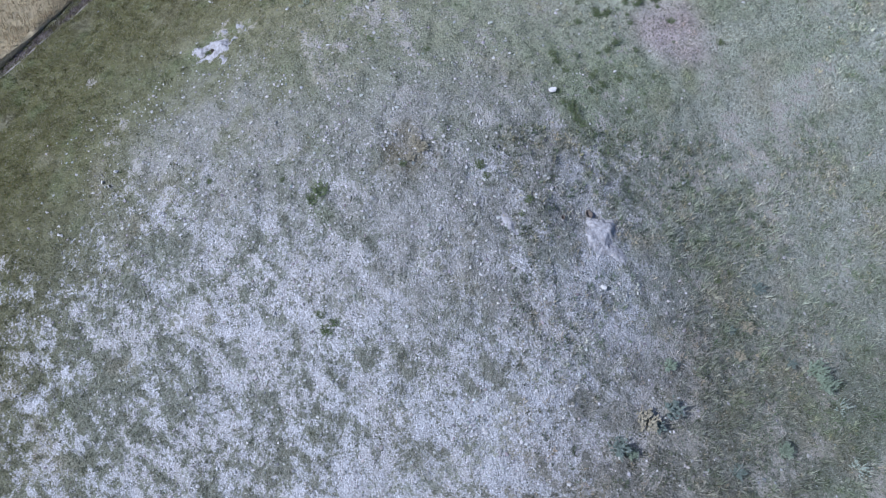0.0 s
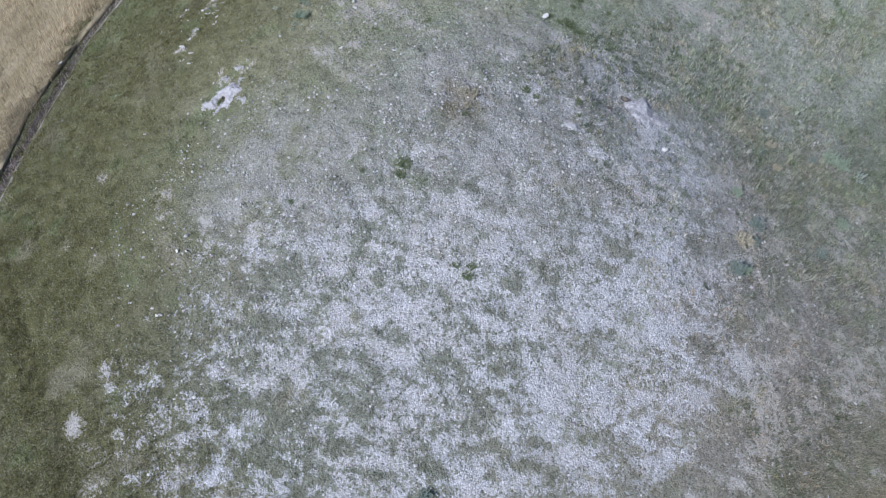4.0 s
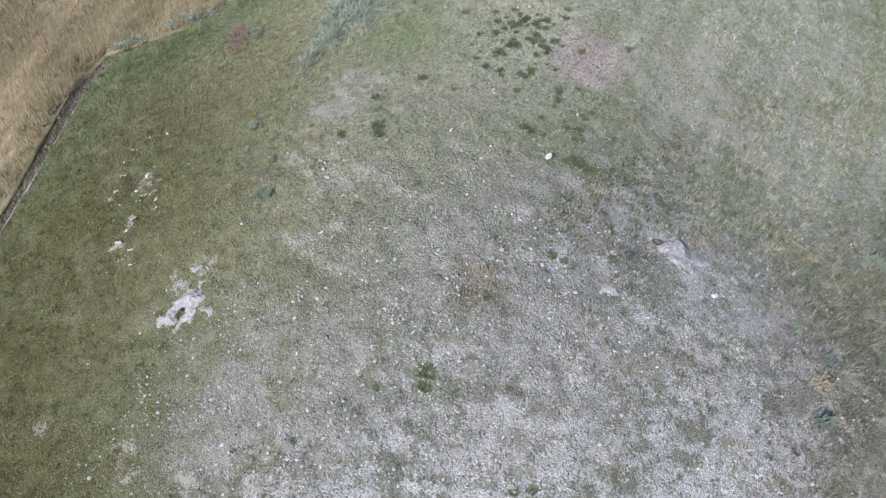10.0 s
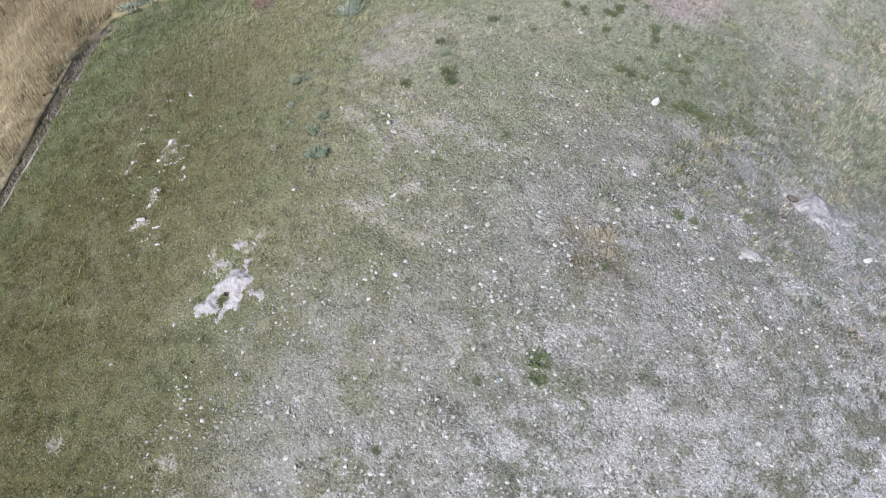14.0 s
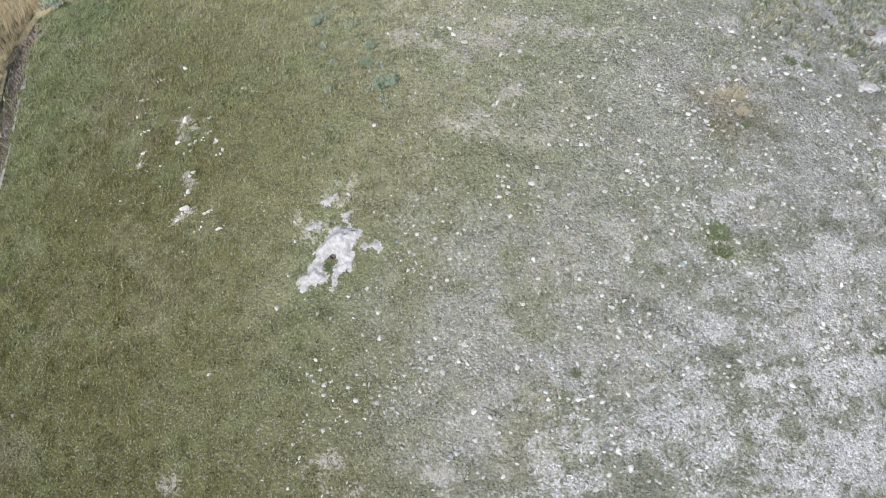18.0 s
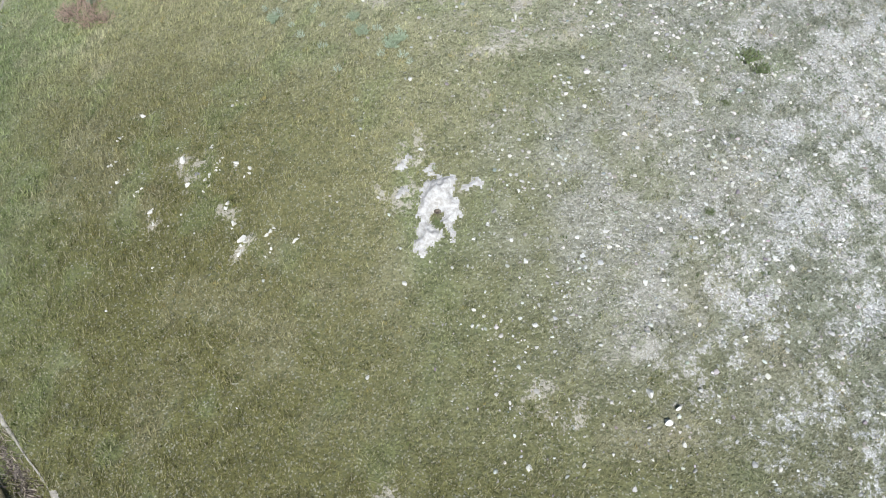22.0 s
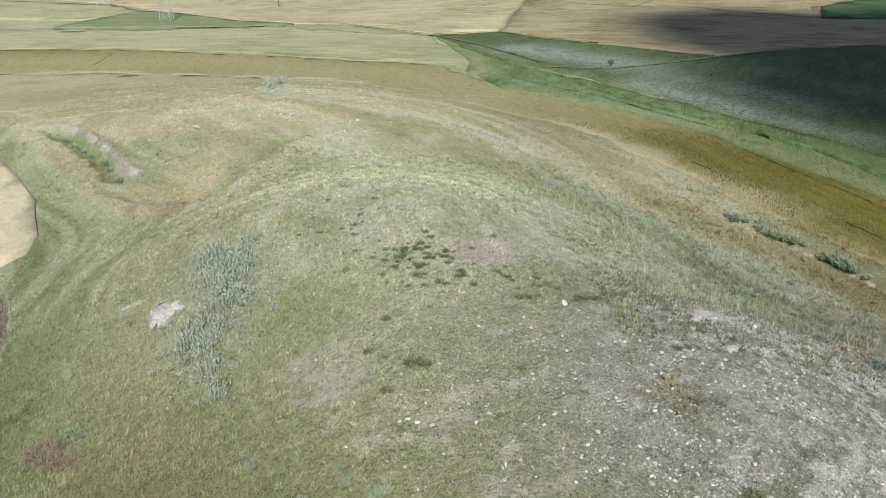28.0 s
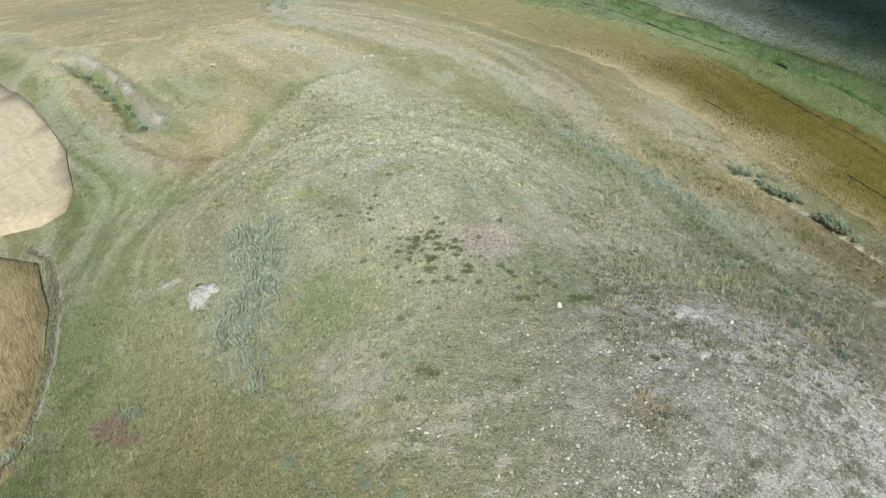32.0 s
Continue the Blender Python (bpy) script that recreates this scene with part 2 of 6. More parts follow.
# ---- where soil lies bare, and what grows where ----
BARE = [(-13.5, -11), (-13.4, -7.6), (-12.8, -4), (-12.4, 0.5), (-12.8, 4.5), (-12.2, 7.2), (-9, 7.8), (-5.2, 6.2), (-1.5, 4.7), (1.5, 1), (1.5, -5), (-1.5, -14), (-7.8, -16.8), (-11, -16.4), (-12.7, -13.6)]
PATCHES = [  # bare or chalky patches: centre, half widths, turn, strength
    (-9.9, 6.3, 1.0, 1.5, 30, 1.3), (-9.2, 4.7, 0.6, 1.3, 20, 0.8), (-11.3, 4.3, 0.8, 0.6, 0, 0.7), (-7.4, 3.0, 0.8, 2.4, 25, 0.7), (-9.4, -11.4, 3.0, 2.0, 10, 0.5),
    (-20.6, -1.2, 0.8, 0.6, 0, 1.1), (-18.5, 0.1, 1.1, 0.3, 15, 1.0), (-24.6, 2.8, 0.6, 0.9, 0, 0.6), (-22.2, -0.6, 0.9, 0.5, 0, 0.5), (-20.0, -2.0, 0.4, 0.7, 0, 0.8),
    (-27.1, -5.9, 0.35, 0.18, 0, 1.2), (-26.6, -6.2, 0.5, 0.2, 40, 1.0), (-24.9, -8.3, 0.35, 0.2, 60, 1.2), (-27.7, -7.3, 0.3, 0.2, 0, 1.2), (-28.8, -4.1, 0.3, 0.15, 0, 1.0), (-25.4, -7.7, 0.25, 0.2, 0, 1.0),
    (-16.6, -7.3, 0.8, 0.5, 0, 0.7), (-17.0, -11.9, 0.9, 0.4, 0, 0.8), (-14.6, -9.6, 1.2, 0.6, 30, 0.7), (-20.9, -6.6, 0.3, 0.7, -30, 1.1), (-21.1, -7.5, 0.45, 0.3, 0, 1.0), (-19.2, -7.4, 0.5, 0.12, 0, 0.9),
    (-13.9, 8.3, 0.5, 0.3, 0, 0.9), (-13.0, 10.4, 1.0, 0.4, 50, 0.7), (-12.6, 13.6, 0.9, 0.5, 60, 0.6), (-34.0, 10.0, 0.7, 0.2, 10, 1.0),
    (-28.2, 44.7, 2.4, 0.8, 0, 0.8), (-34.2, 46.0, 2.4, 0.6, -20, 0.9), (-17.5, 44.0, 3.0, 0.9, -50, 0.9), (-36.8, 21.4, 1.6, 0.8, 0, 0.6), (-20, 50, 6, 1.2, -20, 0.5),
    (-19.4, 0.1, 0.35, 0.2, 0, 1.1), (-18.0, 0.25, 0.4, 0.2, 20, 1.1), (-15.7, 0.0, 0.35, 0.5, 0, 0.9), (-19.6, -1.0, 0.5, 0.25, -30, 1.1), (-18.6, -1.9, 0.3, 0.5, 20, 1.1), (-23.4, 1.1, 1.0, 0.8, 0, 0.9), (-23.6, 2.4, 1.3, 1.2, 0, 0.62), (-24.6, 2.6, 0.7, 0.5, 0, 1.0), (-21.4, -0.6, 0.9, 0.6, 0, 0.8), (-10.5, 3.2, 0.9, 0.5, 20, 1.2), (-8.0, 4.4, 0.5, 0.8, 35, 1.2), (-7.3, 3.5, 0.4, 0.9, 30, 1.1), (-6.1, 3.3, 0.5, 1.2, 35, 1.0), (-4.6, 1.0, 0.6, 2.2, 25, 0.8), (-22.0, -1.5, 0.5, 0.3, 0, 0.9), (-24.9, 2.8, 0.5, 0.4, 30, 1.0), (-12.4, 10.6, 0.5, 0.9, 40, 0.8),
    (-16.2, -7.9, 0.27, 0.29, 40, 1.0), (-15.6, -7.3, 0.4, 0.28, 0, 1.0), (-14.2, -7.8, 0.34, 0.35, 60, 1.0), (-13.5, -7.6, 0.27, 0.24, 60, 1.0), (-14.6, -8.5, 0.33, 0.29, 60, 1.0), (-14.0, -8.8, 0.35, 0.22, 20, 1.0), (-15.6, -10.8, 0.39, 0.28, 0, 1.0), (-14.8, -10.8, 0.35, 0.21, 0, 1.0), (-14.1, -10.8, 0.28, 0.2, 40, 1.0), (-13.4, -9.4, 0.31, 0.32, 60, 1.0), (-12.9, -9.5, 0.36, 0.35, 60, 1.0), (-13.3, -10.4, 0.37, 0.29, 20, 1.0), (-14.2, -11.2, 0.4, 0.22, 20, 1.0), (-16.5, -12.1, 0.32, 0.24, 60, 1.0), (-20.5, -1.2, 0.38, 0.34, 60, 0.9), (-19.6, -1.0, 0.32, 0.26, 40, 0.9), (-18.3, -2.4, 0.33, 0.27, 20, 0.9), (-18.5, -3.0, 0.4, 0.31, 0, 0.9), (-18.1, 0.1, 0.39, 0.36, 20, 0.9), (-15.6, 0.5, 0.36, 0.25, 0, 0.9), (-15.7, -0.2, 0.36, 0.23, 40, 0.9), (-18.9, -3.6, 0.28, 0.21, 60, 0.9), (-19.2, 0.0, 0.24, 0.33, 60, 0.9), (-16.9, 0.7, 0.4, 0.2, 60, 0.9), (-12.3, -16.4, 0.37, 0.34, 0, 1.0), (-11.7, -16.6, 0.34, 0.32, 60, 1.0), (-11.1, -16.6, 0.36, 0.25, 40, 1.0), (-11.0, -18.6, 0.32, 0.36, 40, 1.0), (-9.7, -16.7, 0.22, 0.22, 0, 1.0), (-10.8, -14.9, 0.41, 0.36, 40, 1.0), (-9.6, -15.5, 0.34, 0.22, 0, 1.0), (-7.8, -17.0, 0.42, 0.25, 40, 1.0), (-8.5, -18.5, 0.41, 0.34, 60, 1.0),
    (-18.8, 17.4, 0.35, 0.2, 0, 1.1), (-18.3, 17.8, 0.3, 0.2, 20, 1.1), (-16.7, 17.1, 0.4, 0.25, 0, 0.9), (-15.7, 15.7, 0.5, 0.35, 40, 0.9), (-14.5, 12.6, 0.35, 0.5, 0, 1.0), (-14.1, 12.2, 0.25, 0.5, 0, 1.1), (-15.3, 14.6, 0.6, 0.4, 30, 0.8), (-14.2, 15.6, 0.3, 0.2, 0, 1.0), (-11.5, 7.1, 0.7, 0.4, 30, 0.9), (-12.5, 11.5, 0.4, 0.9, 20, 0.7), (-9.3, 7.2, 0.6, 0.9, 20, 1.0), (-7.9, 7.9, 0.4, 0.5, 0, 0.9), (-6.5, 7.9, 0.3, 0.3, 0, 0.9), (-6.5, 9.9, 0.25, 0.6, 20, 0.8), (-7.3, 9.2, 0.3, 0.5, 0, 0.7), (-4.0, 12.2, 0.3, 0.8, 20, 0.7), (-1.0, 8.0, 0.4, 1.2, 30, 0.7), (0.5, 5.0, 0.5, 1.4, 30, 0.8), (2.0, 7.0, 0.4, 1.0, 30, 0.7),
    (-5.2, -1.0, 3.0, 4.0, 0, 0.35), (-8.8, 6.0, 1.5, 1.2, 20, 1.4), (-6.6, 6.0, 0.9, 1.4, 30, 1.3), (-10.6, 8.2, 0.9, 0.6, 40, 0.8), (-7.2, 7.4, 0.6, 0.9, 30, 0.8), (-21, -14, 0.5, 0.4, 0, 0.6), (-18.6, -16, 0.4, 0.5, 0, 0.5),
]


def bareness(x, y):
    u, v = 0.77 * x + 0.64 * y, -0.64 * x + 0.77 * y
    streak = vnoise(u, v * 2.3, 0.8, 48) + 0.6 * vnoise(u, v * 1.8, 0.36, 49)
    mottle = 0.4 * (fbm(x, y, 2.4, 41) - 0.5) + 0.75 * (fbm(x, y, 0.9, 44) - 0.5) + 0.6 * (streak - 0.8) + 0.65 * (vnoise(x, y, 0.21, 47) - 0.5)
    b = 0.43 * smooth(3.2, -2.8, inside(x, y, BARE) + 4.0 * (fbm(x, y, 5, 21) - 0.5) + 3.5 * (fbm(x, y, 1.4, 22) - 0.5))
    b = b - 0.03 * blob(x, y, -12.5, -0.5, 4.5, 6.0) + 0.05 * blob(x, y, -7.5, 4.5, 5.0, 3.5) - 0.07 * blob(x, y, -13.5, -8.5, 4.5, 6.0) - 0.11 * blob(x, y, -10, -12, 5, 5) + 0.12 * blob(x, y, -9.2, -4.6, 2.4, 3.4) + 0.14 * blob(x, y, -8.3, -0.6, 1.8, 2.2)
    b = b + 0.26 * np.exp(-(line_distance(x, y, [(-10.2, 6.5), (-8.1, 5.2), (-6.7, 4.8), (-5.3, 4.3), (-3.8, 4.0), (-2.4, 2.6)]) / 0.8) ** 2)
    b = np.maximum(b, 0.42 * smooth(0.34, 0.58, fbm(x, y, 1.5, 45)) * np.maximum(0.85 * blob(x, y, -11.5, 0, 8.5, 12), np.maximum(np.maximum(blob(x, y, -1, 5, 9, 12), blob(x, y, 1, -4, 7, 11)), 0.7 * blob(x, y, -10, 13, 9, 6))))
    b = b * (1 - np.clip(0.55 * blob(x, y, -17.2, -7.6, 2.6, 5.5, -20) + 0.5 * blob(x, y, -16.4, -11.4, 2.2, 2.6) + 0.4 * blob(x, y, -17.5, 2.6, 2.8, 3.4), 0, 0.6))
    wx, wy = x + 0.8 * (fbm(x, y, 0.7, 31) - 0.5), y + 0.8 * (fbm(x, y, 0.6, 32) - 0.5)
    for cx, cy, rx, ry, turn, strength in PATCHES:
        b = np.maximum(b, 0.46 * strength * blob(wx, wy, cx, cy, 1.15 * rx, 1.15 * ry, turn))
    b = np.maximum(b, 1.0 * np.exp(-(line_distance(x, y, TRACK) / 0.62) ** 2))
    b = np.maximum(b, 0.85 * np.exp(-(line_distance(x - 0.75, y - 0.65, GULLY) / 0.3) ** 2) * smooth(0.3, 0.6, fbm(x, y, 1.5, 46)))
    b = np.maximum(b, 0.35 * np.exp(-(line_distance(x, y, TERRACE[3:]) / 0.3) ** 2))
    b = np.maximum(b, 0.5 * np.exp(-(line_distance(x, y, EAST_DITCH) / 0.3) ** 2))
    return np.clip(b + mottle * smooth(0.04, 0.4, b), 0, 1.2)


def warmth(x, y):
    """Beige earth away from the chalky top."""
    return smooth(-0.5, 3.0, inside(x, y, BARE))


def gravelly(x, y):
    return np.clip(0.95 * blob(x, y, -11.6, 1.2, 4.6, 5.0, 15) + 0.8 * blob(x, y, -15.0, -7.6, 3.4, 3.6, 20), 0, 1) * (0.35 + 0.65 * smooth(0.4, 0.6, 0.6 * fbm(x, y, 2.2, 171) + 0.4 * fbm(x, y, 0.6, 172)))


OLIVE, GREEN, FRESH, STRAW = (0.305, 0.285, 0.145), (0.33, 0.33, 0.20), (0.225, 0.28, 0.122), (0.51, 0.455, 0.315)
SILVER, RUST, PINK, YELLOW, GREY = (0.36, 0.42, 0.34), (0.32, 0.235, 0.135), (0.46, 0.385, 0.345), (0.38, 0.38, 0.10), (0.45, 0.465, 0.355)
# Dark olive grass, its colour darkened further to stand in for lens vignetting.
DEEP = (0.152, 0.143, 0.05)
PASTEL, APRICOT, MAUVE, BROWN, LIGHT = (0.60, 0.52, 0.36), (0.57, 0.46, 0.30), (0.46, 0.40, 0.385), (0.17, 0.14, 0.07), (0.55, 0.55, 0.44)
GROWTH = [  # colour, centre, half widths, turn, weight
    ((0.29, 0.30, 0.235), -8, -4, 11, 13, 0, 0.85), (GREY, -21, 19, 14, 13, 0, 0.8), ((0.275, 0.27, 0.21), -1, 8, 8, 13, 0, 0.9), (RUST, 2, 4, 4.5, 5, 30, 0.15), (STRAW, 1, -2, 4, 6, 0, 0.2), (OLIVE, -27, -9, 12, 8, -40, 0.9), (DEEP, -29, -10, 8, 7, -40, 0.9), (DEEP, -20, -17, 8, 6, 0, 0.9), (DEEP, -9, -20, 9, 5, 0, 0.8), (DEEP, -16, -27, 10, 8, 0, 0.9),
    (FRESH, -35, -5, 2.2, 7, 35, 0.45), (FRESH, -38, 9, 3, 8, 15, 0.55), (GREEN, -36, 14, 6, 6, 0, 0.5), (STRAW, -31, 16, 6, 3.5, 20, 0.35),
    (FRESH, -16.0, 7.8, 2.3, 2.4, 20, 0.5), (FRESH, -21.4, 9.0, 1.6, 1.5, 0, 0.45), (FRESH, -25.6, 7.4, 1.5, 1.2, 0, 0.6), (PINK, -18.6, 10.7, 1.4, 1.3, 0, 1.6), (YELLOW, -28.2, 15.4, 0.9, 0.5, 0, 0.6),
    (YELLOW, -17.7, 25.0, 1.2, 0.8, 0, 0.45), (YELLOW, -23.8, 28.9, 0.7, 0.6, 0, 0.35), (YELLOW, -23.8, 18.0, 0.5, 0.4, 0, 0.35), (YELLOW, -16.4, 10.9, 0.7, 0.3, 0, 0.5), (STRAW, -42, 36, 12, 12, 30, 0.85), (PASTEL, -55, 50, 9, 9, 45, 0.9), (PASTEL, -46, 56, 16, 12, 20, 0.85), (PASTEL, -27, 62, 18, 10, -20, 0.8),
    (STRAW, -52, 62, 30, 22, 20, 0.9), (STRAW, -20, 62, 18, 11, 0, 0.85), (STRAW, -6, 42, 9, 8, 0, 0.75), (PINK, -11, 44, 3, 4, 0, 0.4), (GREEN, -40, 35, 4, 6, 30, 0.5),
    (RUST, -44, 40, 4, 1.2, -45, 0.4), (RUST, -38, 25, 5, 3, -30, 0.4), (FRESH, -51.5, 41, 5, 0.8, -45, 0.8), (FRESH, -43, 21, 2.5, 5, 30, 0.5), (SILVER, -8.5, 28, 3.2, 4.5, 40, 0.6), (SILVER, -5.6, 20, 2.5, 4, 20, 0.5), ((0.42, 0.44, 0.31), -13, 25, 9, 9, 30, 0.6), (GREEN, -11, 22, 4, 5, 30, 0.4), (FRESH, -1, 33, 1.5, 3, 20, 0.5),
    ((0.27, 0.19, 0.085), 2.5, 20, 2.3, 7, 25, 0.85), (STRAW, 0.5, 31, 2.5, 9, 10, 0.75), (RUST, 7, 10, 3, 6, 30, 0.6), (SILVER, -29.5, 9, 1.6, 4.5, 10, 0.5), (SILVER, -43.5, 75, 2.0, 5, 0, 0.7),
    ((0.17, 0.185, 0.11), -4.6, 16.8, 1.6, 2.2, 30, 0.7), ((0.20, 0.205, 0.125), -1.8, 10.9, 1.8, 3.0, 20, 0.4), ((0.32, 0.275, 0.235), -5.4, 9.6, 1.1, 2.6, 20, 0.6), ((0.33, 0.29, 0.25), 0.2, 8.6, 1.3, 3.2, 25, 0.6), ((0.23, 0.225, 0.145), -2.6, 5.6, 1.6, 2.2, 20, 0.4), (YELLOW, -12.0, 11.9, 0.3, 0.25, 0, 1.0), (YELLOW, -12.1, 13.3, 0.5, 0.25, 0, 0.8), (YELLOW, -12.2, 16.6, 0.3, 0.3, 0, 0.9), (YELLOW, -14.8, 14.1, 0.6, 0.35, 0, 0.8), (YELLOW, -5.7, 8.7, 0.4, 0.4, 0, 0.7), (YELLOW, -9.1, 10.8, 0.3, 0.3, 0, 0.8), (YELLOW, -8.3, 12.4, 0.3, 0.3, 0, 0.6),
    (GREEN, -22, 33, 11, 9, 0, 0.55), (STRAW, -30, 38, 8, 3, 0, 0.4), (STRAW, -26, 24, 6, 3, 10, 0.25), (FRESH, -12.1, -3.4, 0.6, 0.5, 0, 0.45), (BROWN, -13.3, -0.1, 1.0, 0.9, 0, 1.0), ((0.33, 0.335, 0.265), -8, 14, 10, 7, 0, 0.65), (FRESH, -20.1, -9.0, 0.7, 0.7, 0, 0.8), (FRESH, -20.9, -8.2, 0.4, 0.9, 20, 0.6), (FRESH, -19.1, -8.3, 0.5, 0.8, 0, 0.5), (PASTEL, -40, 48, 12, 6, -10, 0.7), (BROWN, -19.9, -8.3, 0.6, 0.5, 0, 0.5),
    # The pale growth at (-21, 7) has some down-sun brightness put into its colour.
    (FRESH, -44.5, 37.5, 3.2, 2.6, 30, 0.55), (GREEN, -40, 38.5, 4.5, 2.0, 20, 0.6), (FRESH, -41.3, 31.5, 2.2, 1.6, 0, 0.4), (SILVER, -43.4, 32.6, 1.4, 2.2, 40, 0.5), (OLIVE, -50.5, 55, 2.2, 4.5, 40, 0.6), (APRICOT, -38.8, 39.5, 1.2, 3.0, 20, 0.7), (APRICOT, -37.6, 29.5, 2.4, 4.0, 15, 0.8), (FRESH, -4.4, 30, 0.9, 2.6, 25, 0.8), (SILVER, -44, 75, 1.6, 9, 12, 0.8), (FRESH, -24.5, 5.5, 2.0, 1.6, 20, 0.5), (FRESH, -33.5, 1.5, 1.8, 2.6, 0, 0.25), (FRESH, -16.6, 16, 2.0, 2.4, 20, 0.45), (LIGHT, -12, 18, 3, 7, 25, 0.6), (LIGHT, -20, 22, 7, 5, 0, 0.5), (LIGHT, -27, 30, 6, 8, 10, 0.55), ((0.46, 0.46, 0.335), -21, 7, 3.6, 6.0, 0, 0.35), ((0.53, 0.48, 0.385), -23.4, 2.0, 1.4, 1.6, 0, 0.4), ((0.21, 0.215, 0.11), -17.6, -7.8, 2.6, 5.0, -25, 0.6), ((0.26, 0.27, 0.155), -18.0, 2.5, 2.6, 3.4, 0, 0.4), ((0.20, 0.20, 0.095), -16.8, -11.6, 2.6, 2.6, 0, 0.5), ((0.46, 0.455, 0.41), -8.4, 6.6, 3.2, 3.0, 0, 0.7), (PINK, -18.6, 10.7, 1.2, 1.1, 0, 1.0), ((0.40, 0.375, 0.335), -4.6, 6.6, 2.6, 4.2, 25, 0.4), ((0.42, 0.375, 0.34), 0.5, 4.5, 3, 5, 25, 0.35), (FRESH, -24.7, 6.3, 1.5, 1.3, 0, 0.4),
    ((0.50, 0.47, 0.32), -6, 35, 3, 6, 25, 0.5), ((0.47, 0.46, 0.36), -14, 16, 4, 4, 0, 0.4),
]
LINES = [  # colour, line, half width, weight: banks, terraces, strips of one growth, and the gully's painted shade
    (FRESH, [(-72, 55.5), (-63, 46.5), (-55, 38), (-49.3, 31.5), (-45.8, 27.2), (-42, 23.5), (-38, 20)], 1.9, 0.85), (PASTEL, [(-67, 54.5), (-60.5, 48), (-52.9, 39.2), (-47.3, 32.9)], 1.5, 0.9),
    ((0.15, 0.19, 0.08), [(-52, 33), (-47, 26), (-44, 19.5), (-41.2, 14.5), (-38.8, 9), (-36.6, 4), (-36.2, -2)], 1.8, 0.65),
    # The DEEP strip paints the shade of the gully's southwest wall into the ground.
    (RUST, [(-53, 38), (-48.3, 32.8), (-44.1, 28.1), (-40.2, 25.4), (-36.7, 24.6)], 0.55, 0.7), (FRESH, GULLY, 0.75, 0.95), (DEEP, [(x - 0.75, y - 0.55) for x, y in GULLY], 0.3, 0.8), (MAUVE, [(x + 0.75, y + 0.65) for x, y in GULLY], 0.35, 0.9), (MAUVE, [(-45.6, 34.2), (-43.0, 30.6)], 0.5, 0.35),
    (FRESH, [(x - 0.7, y) for x, y in STEP], 0.9, 0.6), (LIGHT, [(x + 1.2, y) for x, y in STEP], 0.6, 0.5), (APRICOT, [(-13.6, 46), (-10.4, 37.6), (-7.2, 29.8), (-3.4, 24.8)], 1.2, 0.75), ((0.46, 0.38, 0.24), [(-9, 48), (-6.0, 40), (-3.6, 32), (-0.4, 26)], 2.6, 0.75),
    (SILVER, [(-11.9, 31.5), (-9, 28.5), (-5.8, 25.2), (-3.6, 21.5)], 0.9, 0.7), (LIGHT, [(x, y - 1.2) for x, y in TRACK[2:]], 1.0, 0.5), (SILVER, [(-40.8, 60.5), (-37.6, 56.6), (-31.6, 54.8)], 0.8, 0.6),
    (OLIVE, [(-70, 92), (-47, 87), (-37, 85), (-24, 70), (-14.9, 57.5), (-5, 53)], 2.5, 0.7), (LIGHT, [(-14, 13.5), (-11, 9.5), (-6.8, 5.8), (-3.5, 2.0), (-1.5, -3)], 0.5, 0.5),
]


def growth_colour(x, y):
    """Colour of the living and dry growth, with some painted shade, at places of the plan: rows of r, g, b."""
    n = fbm(x, y, 6, 51)[:, None]
    col = np.array(OLIVE) * (1 - n) + np.array(GREEN) * n
    wx, wy = x + 1.6 * (fbm(x, y, 1.8, 61) - 0.5), y + 1.6 * (fbm(x, y, 1.8, 62) - 0.5)
    for c, cx, cy, rx, ry, turn, weight in GROWTH:
        w = np.clip(weight * blob(wx, wy, cx, cy, rx, ry, turn), 0, 1)[:, None]
        col = col * (1 - w) + np.array(c) * w
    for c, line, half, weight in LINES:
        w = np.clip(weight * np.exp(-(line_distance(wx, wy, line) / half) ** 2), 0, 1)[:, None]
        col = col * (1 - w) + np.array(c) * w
    streak = smooth(0.42, 0.7, fbm((0.67 * x - 0.74 * y) / 9, 0.74 * x + 0.67 * y, 1.6, 73)) * smooth(26, 36, y - 0.3 * (x + 30)) * 0.3
    col = col * (1 - streak[:, None]) + np.array(OLIVE) * 0.85 * streak[:, None]
    z = land(x, y)
    band = fbm(z * 5.0, 0.16 * (x + y), 1.0, 75)
    wave = (smooth(0.5, 0.68, band) * smooth(6, 16, y))[:, None] * 0.4
    dip = (smooth(0.48, 0.32, band) * smooth(6, 16, y))[:, None] * 0.4
    col = col * (1 - wave) + np.array(LIGHT) * wave
    col = col * (1 - dip) + col * np.array((0.66, 0.70, 0.58)) * dip
    dry = (smooth(0.55, 0.8, fbm(x, y, 1.4, 71)) * (1 - 0.6 * blob(x, y, -26, -9, 9, 8)))[:, None] * 0.45
    lush = (smooth(0.58, 0.8, fbm(x, y, 1.1, 72)) * (1 - 0.7 * blob(x, y, -7, -3, 11, 13)))[:, None] * 0.36
    col = col * (1 - dry) + np.array(STRAW) * 0.85 * dry
    return np.clip((col * (1 - lush) + np.array(FRESH) * lush) * (1 + 0.2 * smooth(-9, 3, y) * smooth(-12, -19, x))[:, None], 0, 0.8)


